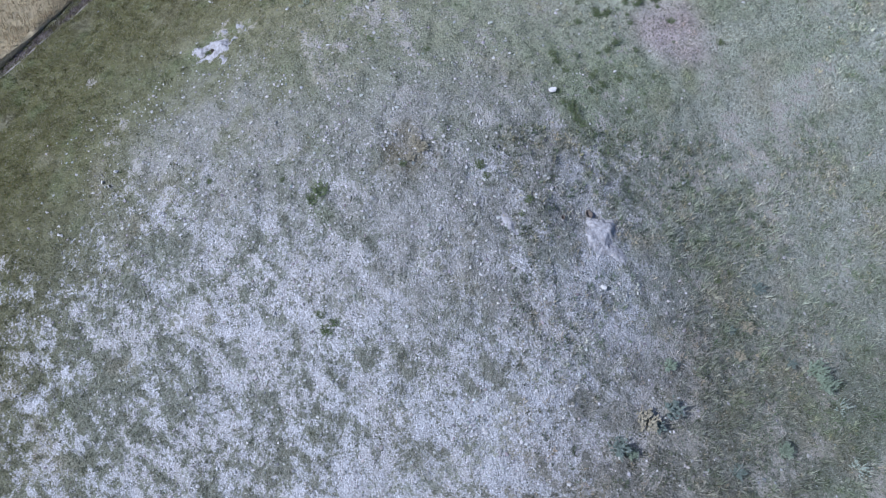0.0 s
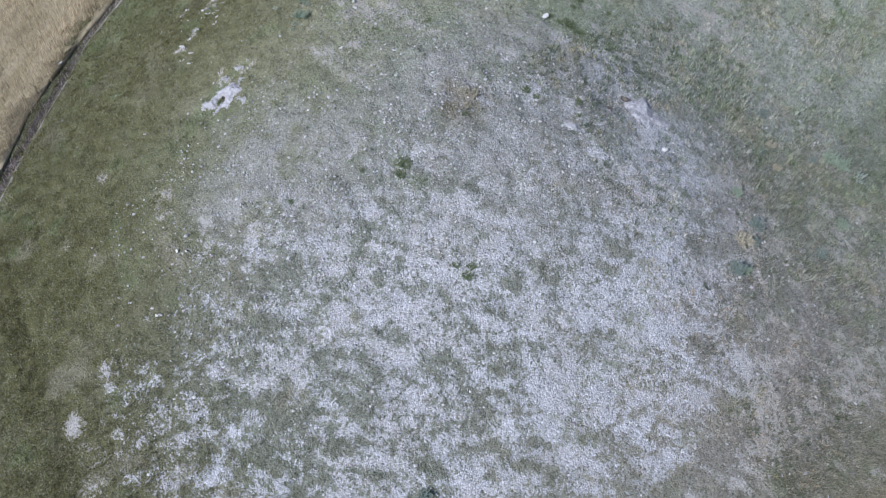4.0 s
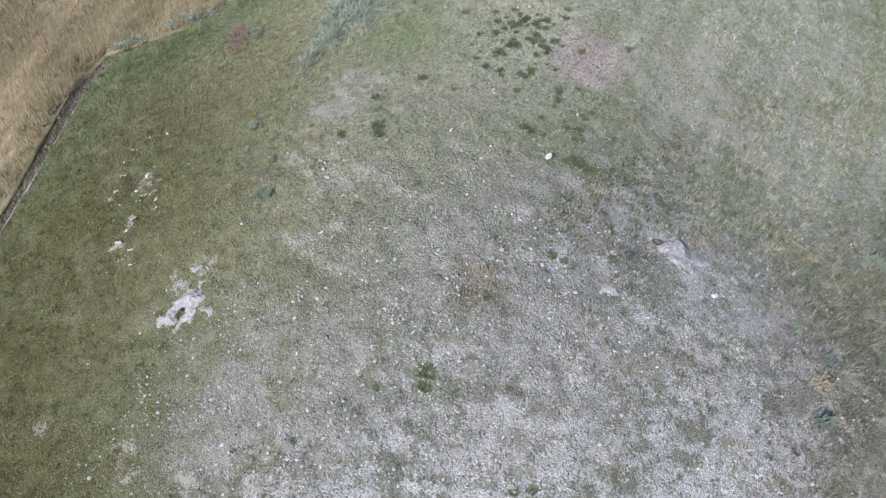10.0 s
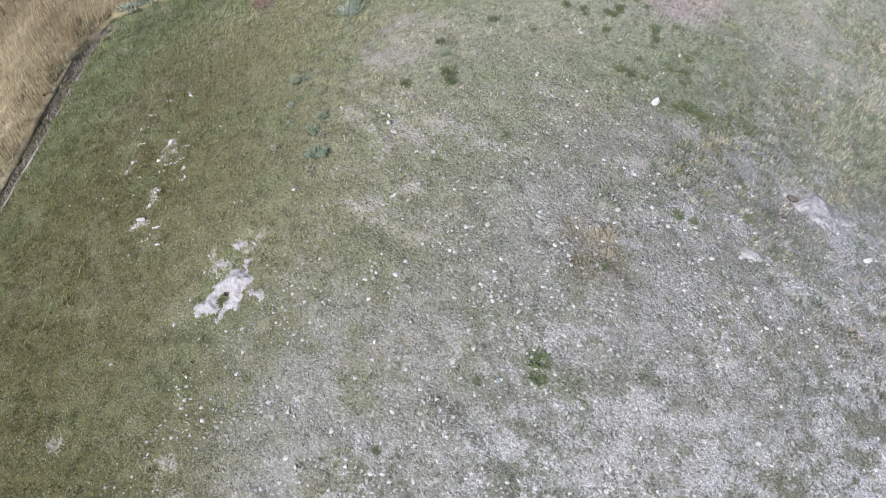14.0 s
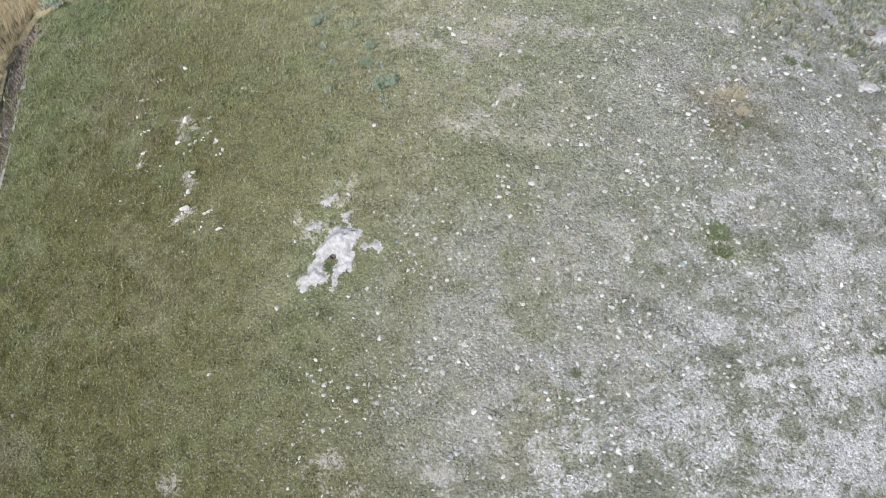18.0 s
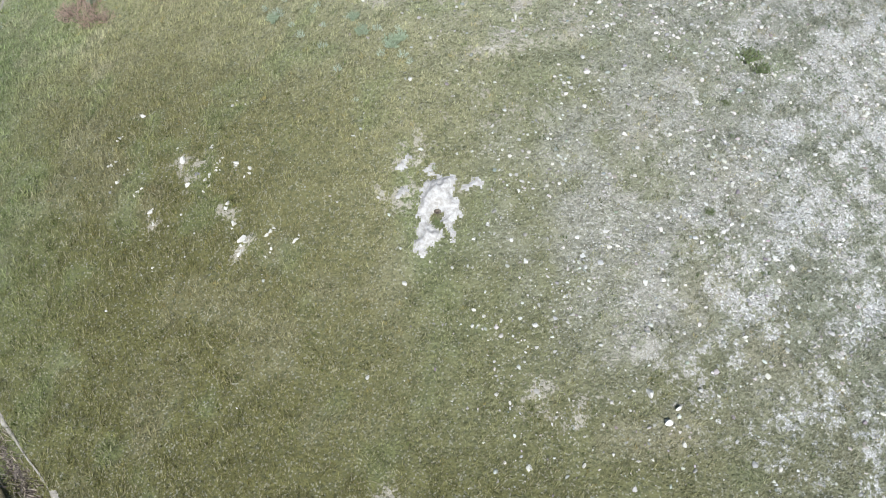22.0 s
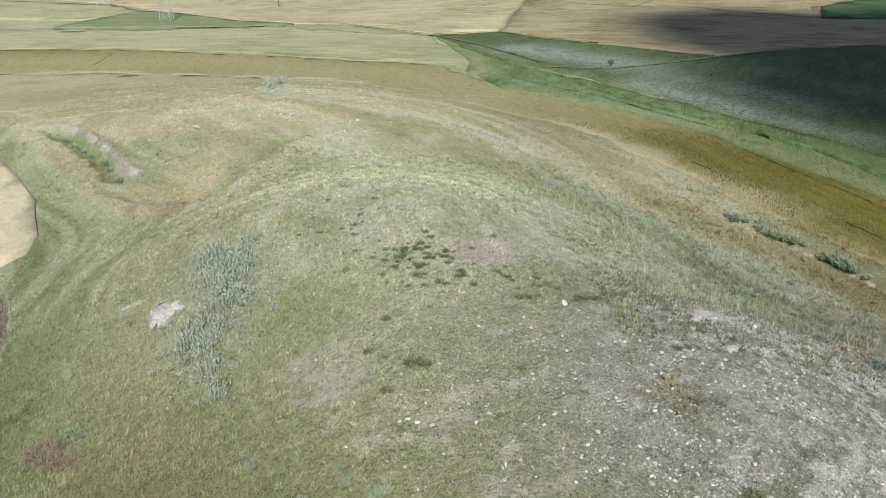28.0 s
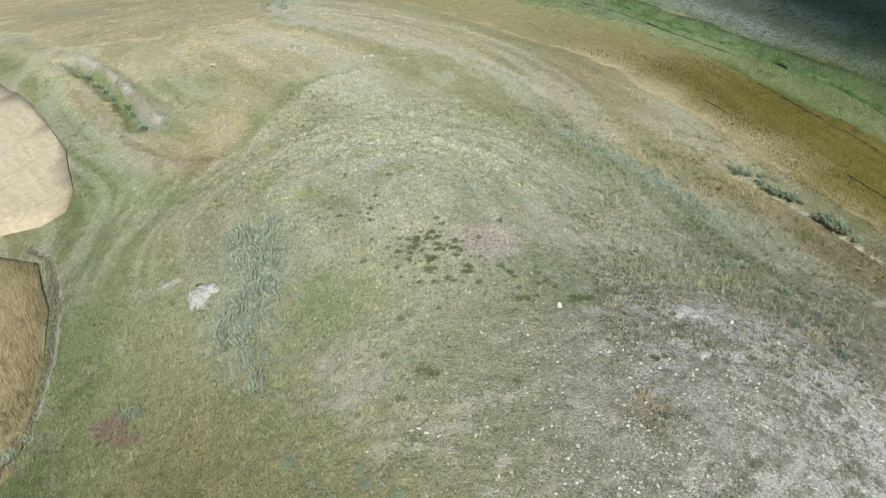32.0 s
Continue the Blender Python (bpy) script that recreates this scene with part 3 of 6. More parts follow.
# ---- materials ----
def material(name, colour, rough=0.9, specular=0.15):
    m = bpy.data.materials.new(name)
    m.use_nodes = True
    shader = m.node_tree.nodes["Principled BSDF"]
    shader.inputs["Base Color"].default_value = (*colour, 1)
    shader.inputs["Roughness"].default_value, shader.inputs["Specular IOR Level"].default_value = rough, specular
    return m


def node(m, kind, **values):
    n = m.node_tree.nodes.new(kind)
    for key, value in values.items():
        n.inputs[key].default_value = value
    return n


def link(m, a, b):
    m.node_tree.links.new(a, b)


def mix(m, factor, a, b, blend="MIX"):
    n = m.node_tree.nodes.new("ShaderNodeMix")
    n.data_type, n.blend_type = "RGBA", blend
    for socket, value in ((n.inputs[0], factor), (n.inputs[6], a), (n.inputs[7], b)):
        if isinstance(value, bpy.types.NodeSocket):
            link(m, value, socket)
        else:
            socket.default_value = value if isinstance(value, float) else (*value, 1)
    return n.outputs[2]


def ramp(m, socket, a, b, low=0.0, high=1.0):
    n = m.node_tree.nodes.new("ShaderNodeMapRange")
    n.interpolation_type = "SMOOTHSTEP"
    link(m, socket, n.inputs[0])
    for k, v in zip((1, 2, 3, 4), (a, b, low, high)):
        n.inputs[k].default_value = v
    return n.outputs[0]


def noise_of(m, scale, detail=4.0, rough=0.6, stretch=None, turn=0.0):
    where = m.node_tree.nodes.new("ShaderNodeTexCoord").outputs["Object"]
    if stretch:
        for key, value in (("Rotation", (0, 0, radians(turn))), ("Scale", stretch)):
            place = m.node_tree.nodes.new("ShaderNodeMapping")
            place.inputs[key].default_value = value
            link(m, where, place.inputs[0])
            where = place.outputs[0]
    n = node(m, "ShaderNodeTexNoise", Scale=scale, Detail=detail, Roughness=rough)
    link(m, where, n.inputs["Vector"])
    return n.outputs["Fac"]


def bump(m, socket, strength, distance):
    n = node(m, "ShaderNodeBump", Strength=strength, Distance=distance)
    link(m, socket, n.inputs["Height"])
    link(m, n.outputs[0], m.node_tree.nodes["Principled BSDF"].inputs["Normal"])


def attribute(m, name):
    n = m.node_tree.nodes.new("ShaderNodeAttribute")
    n.attribute_name = name
    return n


def cells_of(m, scale):
    """Grains of about 1 / scale metres: distance from the middle, and a random grey for each."""
    co, cell = m.node_tree.nodes.new("ShaderNodeTexCoord"), m.node_tree.nodes.new("ShaderNodeTexVoronoi")
    cell.inputs["Scale"].default_value = scale
    link(m, co.outputs["Object"], cell.inputs["Vector"])
    apart = m.node_tree.nodes.new("ShaderNodeSeparateColor")
    link(m, cell.outputs["Color"], apart.inputs[0])
    return cell.outputs["Distance"], apart.outputs[0]


def ground_material():
    m = material("stony_grassland", (0.3, 0.28, 0.22), 0.95, 0.05)
    tint, bare = attribute(m, "tint").outputs["Color"], attribute(m, "bare").outputs["Fac"]
    fine, mid, spots, broad = noise_of(m, 8.0, 8.0, 0.78), noise_of(m, 1.6, 5.0, 0.65), noise_of(m, 2.6, 6.0, 0.7), noise_of(m, 0.4, 3.0, 0.6)
    far, grain = cells_of(m, 13.0)
    _, crumb = cells_of(m, 27.0)
    soil = mix(m, ramp(m, mid, 0.3, 0.7), (0.49, 0.472, 0.437), (0.66, 0.642, 0.605))
    soil = mix(m, ramp(m, broad, 0.4, 0.6, 0.0, 0.5), soil, (0.53, 0.48, 0.42))
    soil = mix(m, ramp(m, grain, 0.0, 0.3, 0.45, 0.0), soil, (0.26, 0.26, 0.215))
    soil = mix(m, ramp(m, crumb, 0.76, 0.94, 0.0, 0.85), soil, (0.84, 0.825, 0.80))
    soil = mix(m, ramp(m, crumb, 0.0, 0.28, 0.4, 0.0), soil, (0.21, 0.205, 0.17))
    soil = mix(m, ramp(m, fine, 0.54, 0.66, 0.0, 0.85), soil, (0.19, 0.195, 0.145))
    soil = mix(m, attribute(m, "warm").outputs["Fac"], soil, mix(m, ramp(m, fine, 0.35, 0.65), (0.60, 0.55, 0.455), (0.41, 0.37, 0.29)))
    gravel = mix(m, ramp(m, fine, 0.36, 0.62), (0.45, 0.43, 0.375), (0.27, 0.26, 0.205))
    gravel = mix(m, ramp(m, grain, 0.0, 0.4, 0.5, 0.0), gravel, (0.15, 0.14, 0.115))
    gravel = mix(m, ramp(m, crumb, 0.80, 0.95, 0.0, 0.6), gravel, (0.66, 0.63, 0.59))
    litter = mix(m, ramp(m, fine, 0.44, 0.66, 0.0, 0.6), tint, (0.12, 0.115, 0.07))
    litter = mix(m, ramp(m, grain, 0.0, 0.45, 0.55, 0.0), litter, (0.10, 0.105, 0.06))
    litter = mix(m, ramp(m, crumb, 0.82, 0.97, 0.0, 0.45), litter, (0.50, 0.475, 0.38))
    total = bare
    for share in (ramp(m, fine, 0.3, 0.7, -0.6, 0.6), ramp(m, spots, 0.32, 0.68, -0.32, 0.32), ramp(m, grain, 0.0, 1.0, -0.16, 0.16)):
        add = m.node_tree.nodes.new("ShaderNodeMath")
        add.operation = "MULTIPLY_ADD"
        link(m, share, add.inputs[0])
        link(m, ramp(m, bare, 0.0, 0.3, 0.3, 1.0), add.inputs[1])
        link(m, total, add.inputs[2])
        total = add.outputs[0]
    strewn = ramp(m, attribute(m, "gravel").outputs["Fac"], 0.0, 0.9, 0.0, 0.8)
    link(m, mix(m, strewn, mix(m, ramp(m, total, 0.22, 0.58), litter, soil), gravel), m.node_tree.nodes["Principled BSDF"].inputs["Base Color"])
    rough = m.node_tree.nodes.new("ShaderNodeMath")
    rough.operation = "SUBTRACT"
    link(m, fine, rough.inputs[0])
    link(m, ramp(m, far, 0.0, 0.8, 0.0, 0.2), rough.inputs[1])
    bump(m, rough.outputs[0], 1.0, 0.13)
    return m


def let_through(m, colour, share=0.4):
    """Thin leaves let part of the light through."""
    glow = m.node_tree.nodes.new("ShaderNodeBsdfTranslucent")
    both = m.node_tree.nodes.new("ShaderNodeMixShader")
    link(m, colour, glow.inputs["Color"])
    both.inputs[0].default_value = share
    link(m, m.node_tree.nodes["Principled BSDF"].outputs[0], both.inputs[1])
    link(m, glow.outputs[0], both.inputs[2])
    link(m, both.outputs[0], m.node_tree.nodes["Material Output"].inputs[0])
    return m


def tinted_material(name, thin=True):
    """Takes its colour from the plan, lighter and darker piece by piece."""
    m = material(name, (0.2, 0.2, 0.1), 0.85, 0.15)
    colour = attribute(m, "tint").outputs["Color"]
    link(m, colour, m.node_tree.nodes["Principled BSDF"].inputs["Base Color"])
    return let_through(m, colour) if thin else m


def mottled(name, a, b, scale=6.0, rough=0.9, relief=0.0, specular=0.15, random_share=0.0, thin=False):
    m = material(name, a, rough, specular)
    n = noise_of(m, scale, 5.0, 0.65)
    out = mix(m, ramp(m, n, 0.35, 0.65), a, b)
    if random_share:
        info = m.node_tree.nodes.new("ShaderNodeObjectInfo")
        out = mix(m, ramp(m, info.outputs["Random"], 0.0, 1.0, 0.0, random_share), out, tuple(v * 0.45 for v in a))
    link(m, out, m.node_tree.nodes["Principled BSDF"].inputs["Base Color"])
    if relief:
        bump(m, n, 0.8, relief)
    return let_through(m, out) if thin else m


def field_material(name, a, b, c, turn, stripe, relief=0.15, flecks=0.55, weeds=0.0):
    """A crop or stubble: long streaks along the rows, broad blotches, fine grain."""
    m = material(name, a, 0.95, 0.05)
    rows, broad, grain = noise_of(m, 1.0, 5.0, 0.65, (stripe, stripe * 0.13, 1), turn), noise_of(m, 0.07, 6.0, 0.65), noise_of(m, 2.2, 5.0, 0.75)
    out = mix(m, ramp(m, rows, 0.35, 0.65), a, b)
    out = mix(m, ramp(m, broad, 0.45, 0.65), out, c)
    other = mix(m, ramp(m, rows, 0.35, 0.65, 0.0, 0.25), attribute(m, "tint").outputs["Color"], (0.42, 0.37, 0.25))
    out = mix(m, attribute(m, "share").outputs["Fac"], out, other)
    dashes = noise_of(m, 1.0, 3.0, 0.7, (stripe * 1.6, stripe * 0.4, 1), turn)
    out = mix(m, ramp(m, dashes, 0.56, 0.70, 0.0, flecks), out, tuple(0.45 * v for v in a))
    out = mix(m, ramp(m, grain, 0.35, 0.7, 0.0, flecks), out, tuple(0.4 * v for v in b))
    if weeds:
        tufted, drift = noise_of(m, 0.55, 4.0, 0.75, (0.3, 1.0, 1), 12), noise_of(m, 0.035, 3.0, 0.6)
        spread = mix(m, ramp(m, drift, 0.35, 0.62), (0.12, 0.12, 0.12), (1.0, 1.0, 1.0))
        out = mix(m, mix(m, 1.0, mix(m, ramp(m, tufted, 0.48, 0.60, 0.0, weeds), (0.0, 0.0, 0.0), (1.0, 1.0, 1.0)), spread, "MULTIPLY"), out, (0.115, 0.115, 0.05))
    link(m, out, m.node_tree.nodes["Principled BSDF"].inputs["Base Color"])
    bump(m, grain, 0.9, relief)
    return m


GROUND = ground_material()
GRASS = tinted_material("grass_blades")
STONE = mottled("pale_limestone", (0.68, 0.65, 0.58), (0.55, 0.51, 0.44), 18, 0.9, 0.01, 0.2, 0.35)
PEBBLE = tinted_material("limestone_chip", False)
CHALK = mottled("dug_chalky_soil", (0.45, 0.43, 0.405), (0.31, 0.29, 0.265), 9, 0.95, 0.05, 0.05)
DARK_SOIL = mottled("shaded_burrow_soil", (0.10, 0.085, 0.065), (0.16, 0.13, 0.10), 9, 0.95, 0.03, 0.05)
BRANCH = mottled("grey_brown_stem", (0.16, 0.13, 0.09), (0.24, 0.20, 0.15), 20)
CLOUD = material("cloud_white", (0.8, 0.8, 0.8), 1.0, 0.0)
WOOD = mottled("weathered_pole_wood", (0.13, 0.095, 0.07), (0.20, 0.16, 0.12), 4)
STEEL = mottled("galvanised_steel", (0.42, 0.44, 0.46), (0.32, 0.34, 0.36), 5, 0.55)


# ---- mesh helpers ----
def link_mesh(name, verts, faces, mat, parent=None, label="", smooth_faces=False):
    me = bpy.data.meshes.new(name)
    me.from_pydata(verts, [], faces)
    me.materials.append(mat)
    if smooth_faces:
        me.polygons.foreach_set("use_smooth", np.ones(len(me.polygons), bool))
    ob = new(name, me)
    ob.parent = parent
    if label:
        ob["label"] = label
    return ob


def part(name, bm, mat, parent=None, label=""):
    me = bpy.data.meshes.new(name)
    bm.to_mesh(me)
    bm.free()
    me.materials.append(mat)
    ob = new(name, me)
    ob.parent = parent
    if label:
        ob["label"] = label
    return ob


def triangles(name, corners, mat, colours=None, parent=None, rounded=False):
    """One mesh of loose triangles: corners (n, 3, 3), colours (n, 3). rounded: shaded as a soft tuft, mostly from above."""
    n = len(corners)
    if rounded:
        flat = np.cross(corners[:, 1] - corners[:, 0], corners[:, 2] - corners[:, 0])
        down = flat[:, 2] < 0
        corners[down] = corners[down][:, [0, 2, 1]]
        flat[down] *= -1
        flat /= np.linalg.norm(flat, axis=1, keepdims=True) + 1e-9
    me = bpy.data.meshes.new(name)
    me.vertices.add(3 * n)
    me.vertices.foreach_set("co", np.ascontiguousarray(corners, np.float32).ravel())
    me.loops.add(3 * n)
    me.loops.foreach_set("vertex_index", np.arange(3 * n, dtype=np.int32))
    me.polygons.add(n)
    me.polygons.foreach_set("loop_start", np.arange(0, 3 * n, 3, dtype=np.int32))
    if colours is not None:
        rgba = np.ones((n, 3, 4), np.float32)
        rgba[:, :, :3] = colours[:, None]
        me.attributes.new("tint", "FLOAT_COLOR", "POINT").data.foreach_set("color", rgba.ravel())
    me.materials.append(mat)
    me.update(calc_edges=True)
    if rounded:
        soft = flat * 0.45 + np.array((0, 0, 0.8))
        soft /= np.linalg.norm(soft, axis=1, keepdims=True)
        me.normals_split_custom_set_from_vertices(np.repeat(soft, 3, 0).tolist())
    ob = new(name, me)
    ob.parent = parent
    return ob


rng = np.random.default_rng(11)


def blade_corners(x, y, z, tall, wide, lean, heading=None):
    n = len(x)
    a = rng.uniform(0, 2 * np.pi, n) if heading is None else heading
    across = a + np.pi / 2 + rng.normal(0, 0.5, n)
    cx, cy = np.cos(across) * wide / 2, np.sin(across) * wide / 2
    c = np.zeros((n, 3, 3))
    c[:, 0] = np.stack([x - cx, y - cy, z - 0.015], 1)
    c[:, 1] = np.stack([x + cx, y + cy, z - 0.015], 1)
    c[:, 2] = np.stack([x + np.cos(a) * np.sin(lean) * tall, y + np.sin(a) * np.sin(lean) * tall, z + np.cos(lean) * tall], 1)
    return c


# ---- the ground: one sheet to the horizon ----
def axis(low, high, step, reach, growth):
    middle = np.arange(low, high + step / 2, step)
    out, s = [], step
    edge = 0.0
    while edge < reach:
        s *= growth
        edge += s
        out.append(edge)
    out = np.array(out)
    return np.concatenate([low - out[::-1], middle, middle[-1] + out])


def finer(line, low, high):
    """Halves the steps between low and high."""
    mids = (line[1:] + line[:-1]) / 2
    return np.sort(np.concatenate([line, mids[(mids > low) & (mids < high)]]))


gx, gy = finer(axis(-60, 13, 0.28, 3000, 1.06), -28, 5), finer(axis(-27, 56, 0.28, 3000, 1.06), -17, 13)
mx, my = np.meshgrid(gx, gy)
px, py = mx.ravel(), my.ravel()
cols, rows = len(gx), len(gy)
me = bpy.data.meshes.new("ground")
me.vertices.add(cols * rows)
me.vertices.foreach_set("co", np.stack([px, py, height(px, py)], 1).astype(np.float32).ravel())
k = (np.arange(rows - 1)[:, None] * cols + np.arange(cols - 1)[None]).ravel()
quads = np.stack([k, k + 1, k + cols + 1, k + cols], 1).astype(np.int32)
me.loops.add(quads.size)
me.loops.foreach_set("vertex_index", quads.ravel())
me.polygons.add(len(quads))
me.polygons.foreach_set("loop_start", np.arange(0, quads.size, 4, dtype=np.int32))
me.polygons.foreach_set("use_smooth", np.ones(len(quads), bool))
rgba = np.ones((len(px), 4), np.float32)
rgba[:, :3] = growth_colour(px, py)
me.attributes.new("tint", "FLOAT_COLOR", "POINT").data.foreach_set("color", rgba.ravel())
me.attributes.new("bare", "FLOAT", "POINT").data.foreach_set("value", bareness(px, py).astype(np.float32))
me.attributes.new("warm", "FLOAT", "POINT").data.foreach_set("value", warmth(px, py).astype(np.float32))
me.attributes.new("gravel", "FLOAT", "POINT").data.foreach_set("value", gravelly(px, py).astype(np.float32))
me.materials.append(GROUND)
me.update(calc_edges=True)
tagged(new("ground", me), "rolling dry grassland with pale stony soil", "ground", kind="structure")


# ---- fields round the mound, each a sheet of crop that stands on the ground ----
def field(name, outline, mat, lift, step, label, ragged=1.2, strips=()):
    """strips: (colour, line, half width, weight) where another growth mixes in."""
    bm = bmesh.new()
    ring = []
    for (x0, y0), (x1, y1) in zip(outline, outline[1:] + outline[:1]):
        far = min(60.0, math.hypot(x1 - x0, y1 - y0))
        count = max(1, int(far / step / 0.7))
        for i in range(count):
            w = i / count
            x, y = x0 + (x1 - x0) * w, y0 + (y1 - y0) * w
            ring.append((x + ragged * (float(vnoise(x, y, step * 1.3, 91)) - 0.5), y + ragged * (float(vnoise(x, y, step * 1.3, 92)) - 0.5)))
    face = bm.faces.new([bm.verts.new((x, y, 0)) for x, y in ring])
    bmesh.ops.triangulate(bm, faces=[face])
    for n in (0, 1):
        low, high = min(p[n] for p in ring), max(p[n] for p in ring)
        at = low + step
        while at < high:
            normal, spot = [0, 0, 0], [0, 0, 0]
            normal[n], spot[n] = 1, at
            bmesh.ops.bisect_plane(bm, geom=bm.verts[:] + bm.edges[:] + bm.faces[:], plane_co=spot, plane_no=normal)
            at += step
    bmesh.ops.recalc_face_normals(bm, faces=bm.faces)
    if sum(f.normal.z for f in bm.faces) < 0:
        bmesh.ops.reverse_faces(bm, faces=bm.faces)
    rim = [e for e in bm.edges if e.is_boundary]
    xs, ys = np.array([v.co.x for v in bm.verts]), np.array([v.co.y for v in bm.verts])
    zs = height(xs, ys) + lift + 0.25 * lift * (vnoise(xs, ys, 1.7, 93) - 0.5)
    for v, z in zip(bm.verts, zs):
        v.co.z = z
    made = bmesh.ops.extrude_edge_only(bm, edges=rim)["geom"]
    for v in made:
        if isinstance(v, bmesh.types.BMVert):
            v.co.z -= lift + 0.3
    for f in bm.faces:
        f.smooth = True
    ob = part(name, bm, mat)
    at = np.array([v.co[:2] for v in ob.data.vertices])
    rgba, x, y = np.zeros((len(at), 4), np.float32), at[:, 0], at[:, 1]
    x, y = x + 5 * (fbm(x, y, 9, 94) - 0.5), y + 5 * (fbm(x, y, 9, 95) - 0.5)
    for c, line, half, weight in strips:
        w = np.clip(weight * np.exp(-(line_distance(x, y, line) / half) ** 2), 0, 1)[:, None]
        share = rgba[:, 3:] * (1 - w) + w
        rgba[:, :3] = np.where(share > 0, (rgba[:, :3] * rgba[:, 3:] * (1 - w) + np.array(c) * w) / np.maximum(share, 1e-6), 0)
        rgba[:, 3:] = share
    full = np.ones_like(rgba)
    full[:, :3] = rgba[:, :3]
    ob.data.attributes.new("tint", "FLOAT_COLOR", "POINT").data.foreach_set("color", full.ravel())
    ob.data.attributes.new("share", "FLOAT", "POINT").data.foreach_set("value", np.ascontiguousarray(rgba[:, 3]))
    return tagged(ob, label, "field", kind="structure")


WHEAT_A = field_material("ripe_wheat", (0.34, 0.28, 0.15), (0.45, 0.375, 0.225), (0.29, 0.255, 0.13), -42, 1.3)
STUBBLE_B = field_material("cut_stubble", (0.49, 0.405, 0.285), (0.56, 0.475, 0.345), (0.47, 0.39, 0.27), -45, 2.6, 0.05, 0.35)
OLIVE_CROP = field_material("ripening_crop", (0.14, 0.12, 0.026), (0.20, 0.165, 0.05), (0.13, 0.12, 0.026), -11, 1.1, 0.1, 0.4)
PALE_CROP = field_material("pale_barley", (0.37, 0.355, 0.19), (0.49, 0.45, 0.285), (0.30, 0.325, 0.165), 88, 0.7, 0.15, 0.55, 0.35)
GREEN_CROP = field_material("green_fodder", (0.19, 0.225, 0.12), (0.27, 0.29, 0.165), (0.22, 0.245, 0.14), 88, 0.5)
MEADOW = field_material("flowering_meadow", (0.085, 0.125, 0.05), (0.14, 0.18, 0.09), (0.10, 0.14, 0.06), 40, 1.3, 0.2, 0.8)
BROOK = field_material("lush_strip", (0.10, 0.155, 0.055), (0.175, 0.23, 0.105), (0.14, 0.185, 0.08), 25, 1.0)
TAN_FAR = field_material("far_stubble", (0.43, 0.365, 0.225), (0.56, 0.48, 0.31), (0.40, 0.35, 0.20), 80, 0.5, 0.15, 0.55, 0.5)
BROWN_FAR = field_material("far_fallow", (0.33, 0.27, 0.165), (0.45, 0.37, 0.235), (0.31, 0.25, 0.15), 75, 0.5, 0.15, 0.55, 0.75)
PASTURE = field_material("dry_pasture", (0.38, 0.325, 0.20), (0.475, 0.41, 0.265), (0.33, 0.30, 0.18), 52, 0.7)
DARK_GREEN = field_material("far_green_crop", (0.07, 0.13, 0.06), (0.10, 0.16, 0.07), (0.08, 0.14, 0.06), 60, 0.4)

field("wheat_field", [(-23.5, -19.6), (-27.6, -16.2), (-31.4, -13.0), (-33.9, -9.1), (-36.7, -6.1), (-38.5, -3.7), (-38.0, -1.4), (-37.5, 0.9), (-38.2, 2.6), (-39.4, 6.9), (-40.9, 10.5), (-42.7, 12.9), (-44.4, 15.2), (-48, 16.6), (-130, 24), (-130, -90), (-30, -90), (-17, -28)], WHEAT_A, 0.10, 3.0, "ripe golden brown wheat field with a furrowed edge", 0.5)
field("stubble_field", [(-130, 98), (-61.9, 42.4), (-55.2, 35.5), (-50.4, 30.4), (-47.4, 26.2), (-45.7, 22.9), (-45.4, 20.8), (-46.6, 19.4), (-49, 18.8), (-130, 27)], STUBBLE_B, 0.14, 3.0, "freshly cut pale stubble field with drill lines")
OLIVE_RIM = [(-130, 88), (-75, 92), (-48, 87), (-37, 85.5), (-24, 70), (-14, 57.5), (-5, 54)]
EAST_RIM = [(-7, 53), (-3, 45), (-0.5, 38), (2.6, 30.9), (4.9, 25.9), (6.8, 21), (9.5, 14), (14, 2)]
field("olive_crop_field", [(-130, 112), (-105.1, 115.5), (-83, 116.6), (-48.5, 108.7), (-22.2, 100.2), (-16.5, 90), (-11.1, 79.5), (-2.0, 71.1), (5.0, 62.0), (9.0, 53.7), (11.6, 46.3), (15.2, 35.5), (24, 18), (36, -8), (46, -40), (22, -40), (14, 2), (9.5, 14), (6.8, 21), (4.9, 25.9), (2.6, 30.9), (0, 38), (-2.5, 45), (-5.5, 50), (-11, 56), (-22, 69), (-36, 84.5), (-48, 87), (-75, 92), (-130, 88)], OLIVE_CROP, 0.06, 2.5, "ripening olive yellow crop on the slope", 2.2,
      [((0.335, 0.305, 0.155), [(-140, 101), (-60, 102), (-28, 90), (-14, 70)], 15, 0.95), ((0.25, 0.215, 0.10), [(-8, 66), (2, 56)], 6, 0.7), ((0.40, 0.345, 0.205), OLIVE_RIM, 3.5, 0.6), ((0.45, 0.375, 0.24), EAST_RIM[:4], 3.4, 0.95), ((0.33, 0.265, 0.145), EAST_RIM[3:], 2.4, 0.9), ((0.26, 0.29, 0.13), [(-22, 100), (-11, 79.5), (-2, 71), (5, 62), (9, 53.7)], 2.5, 0.5)])
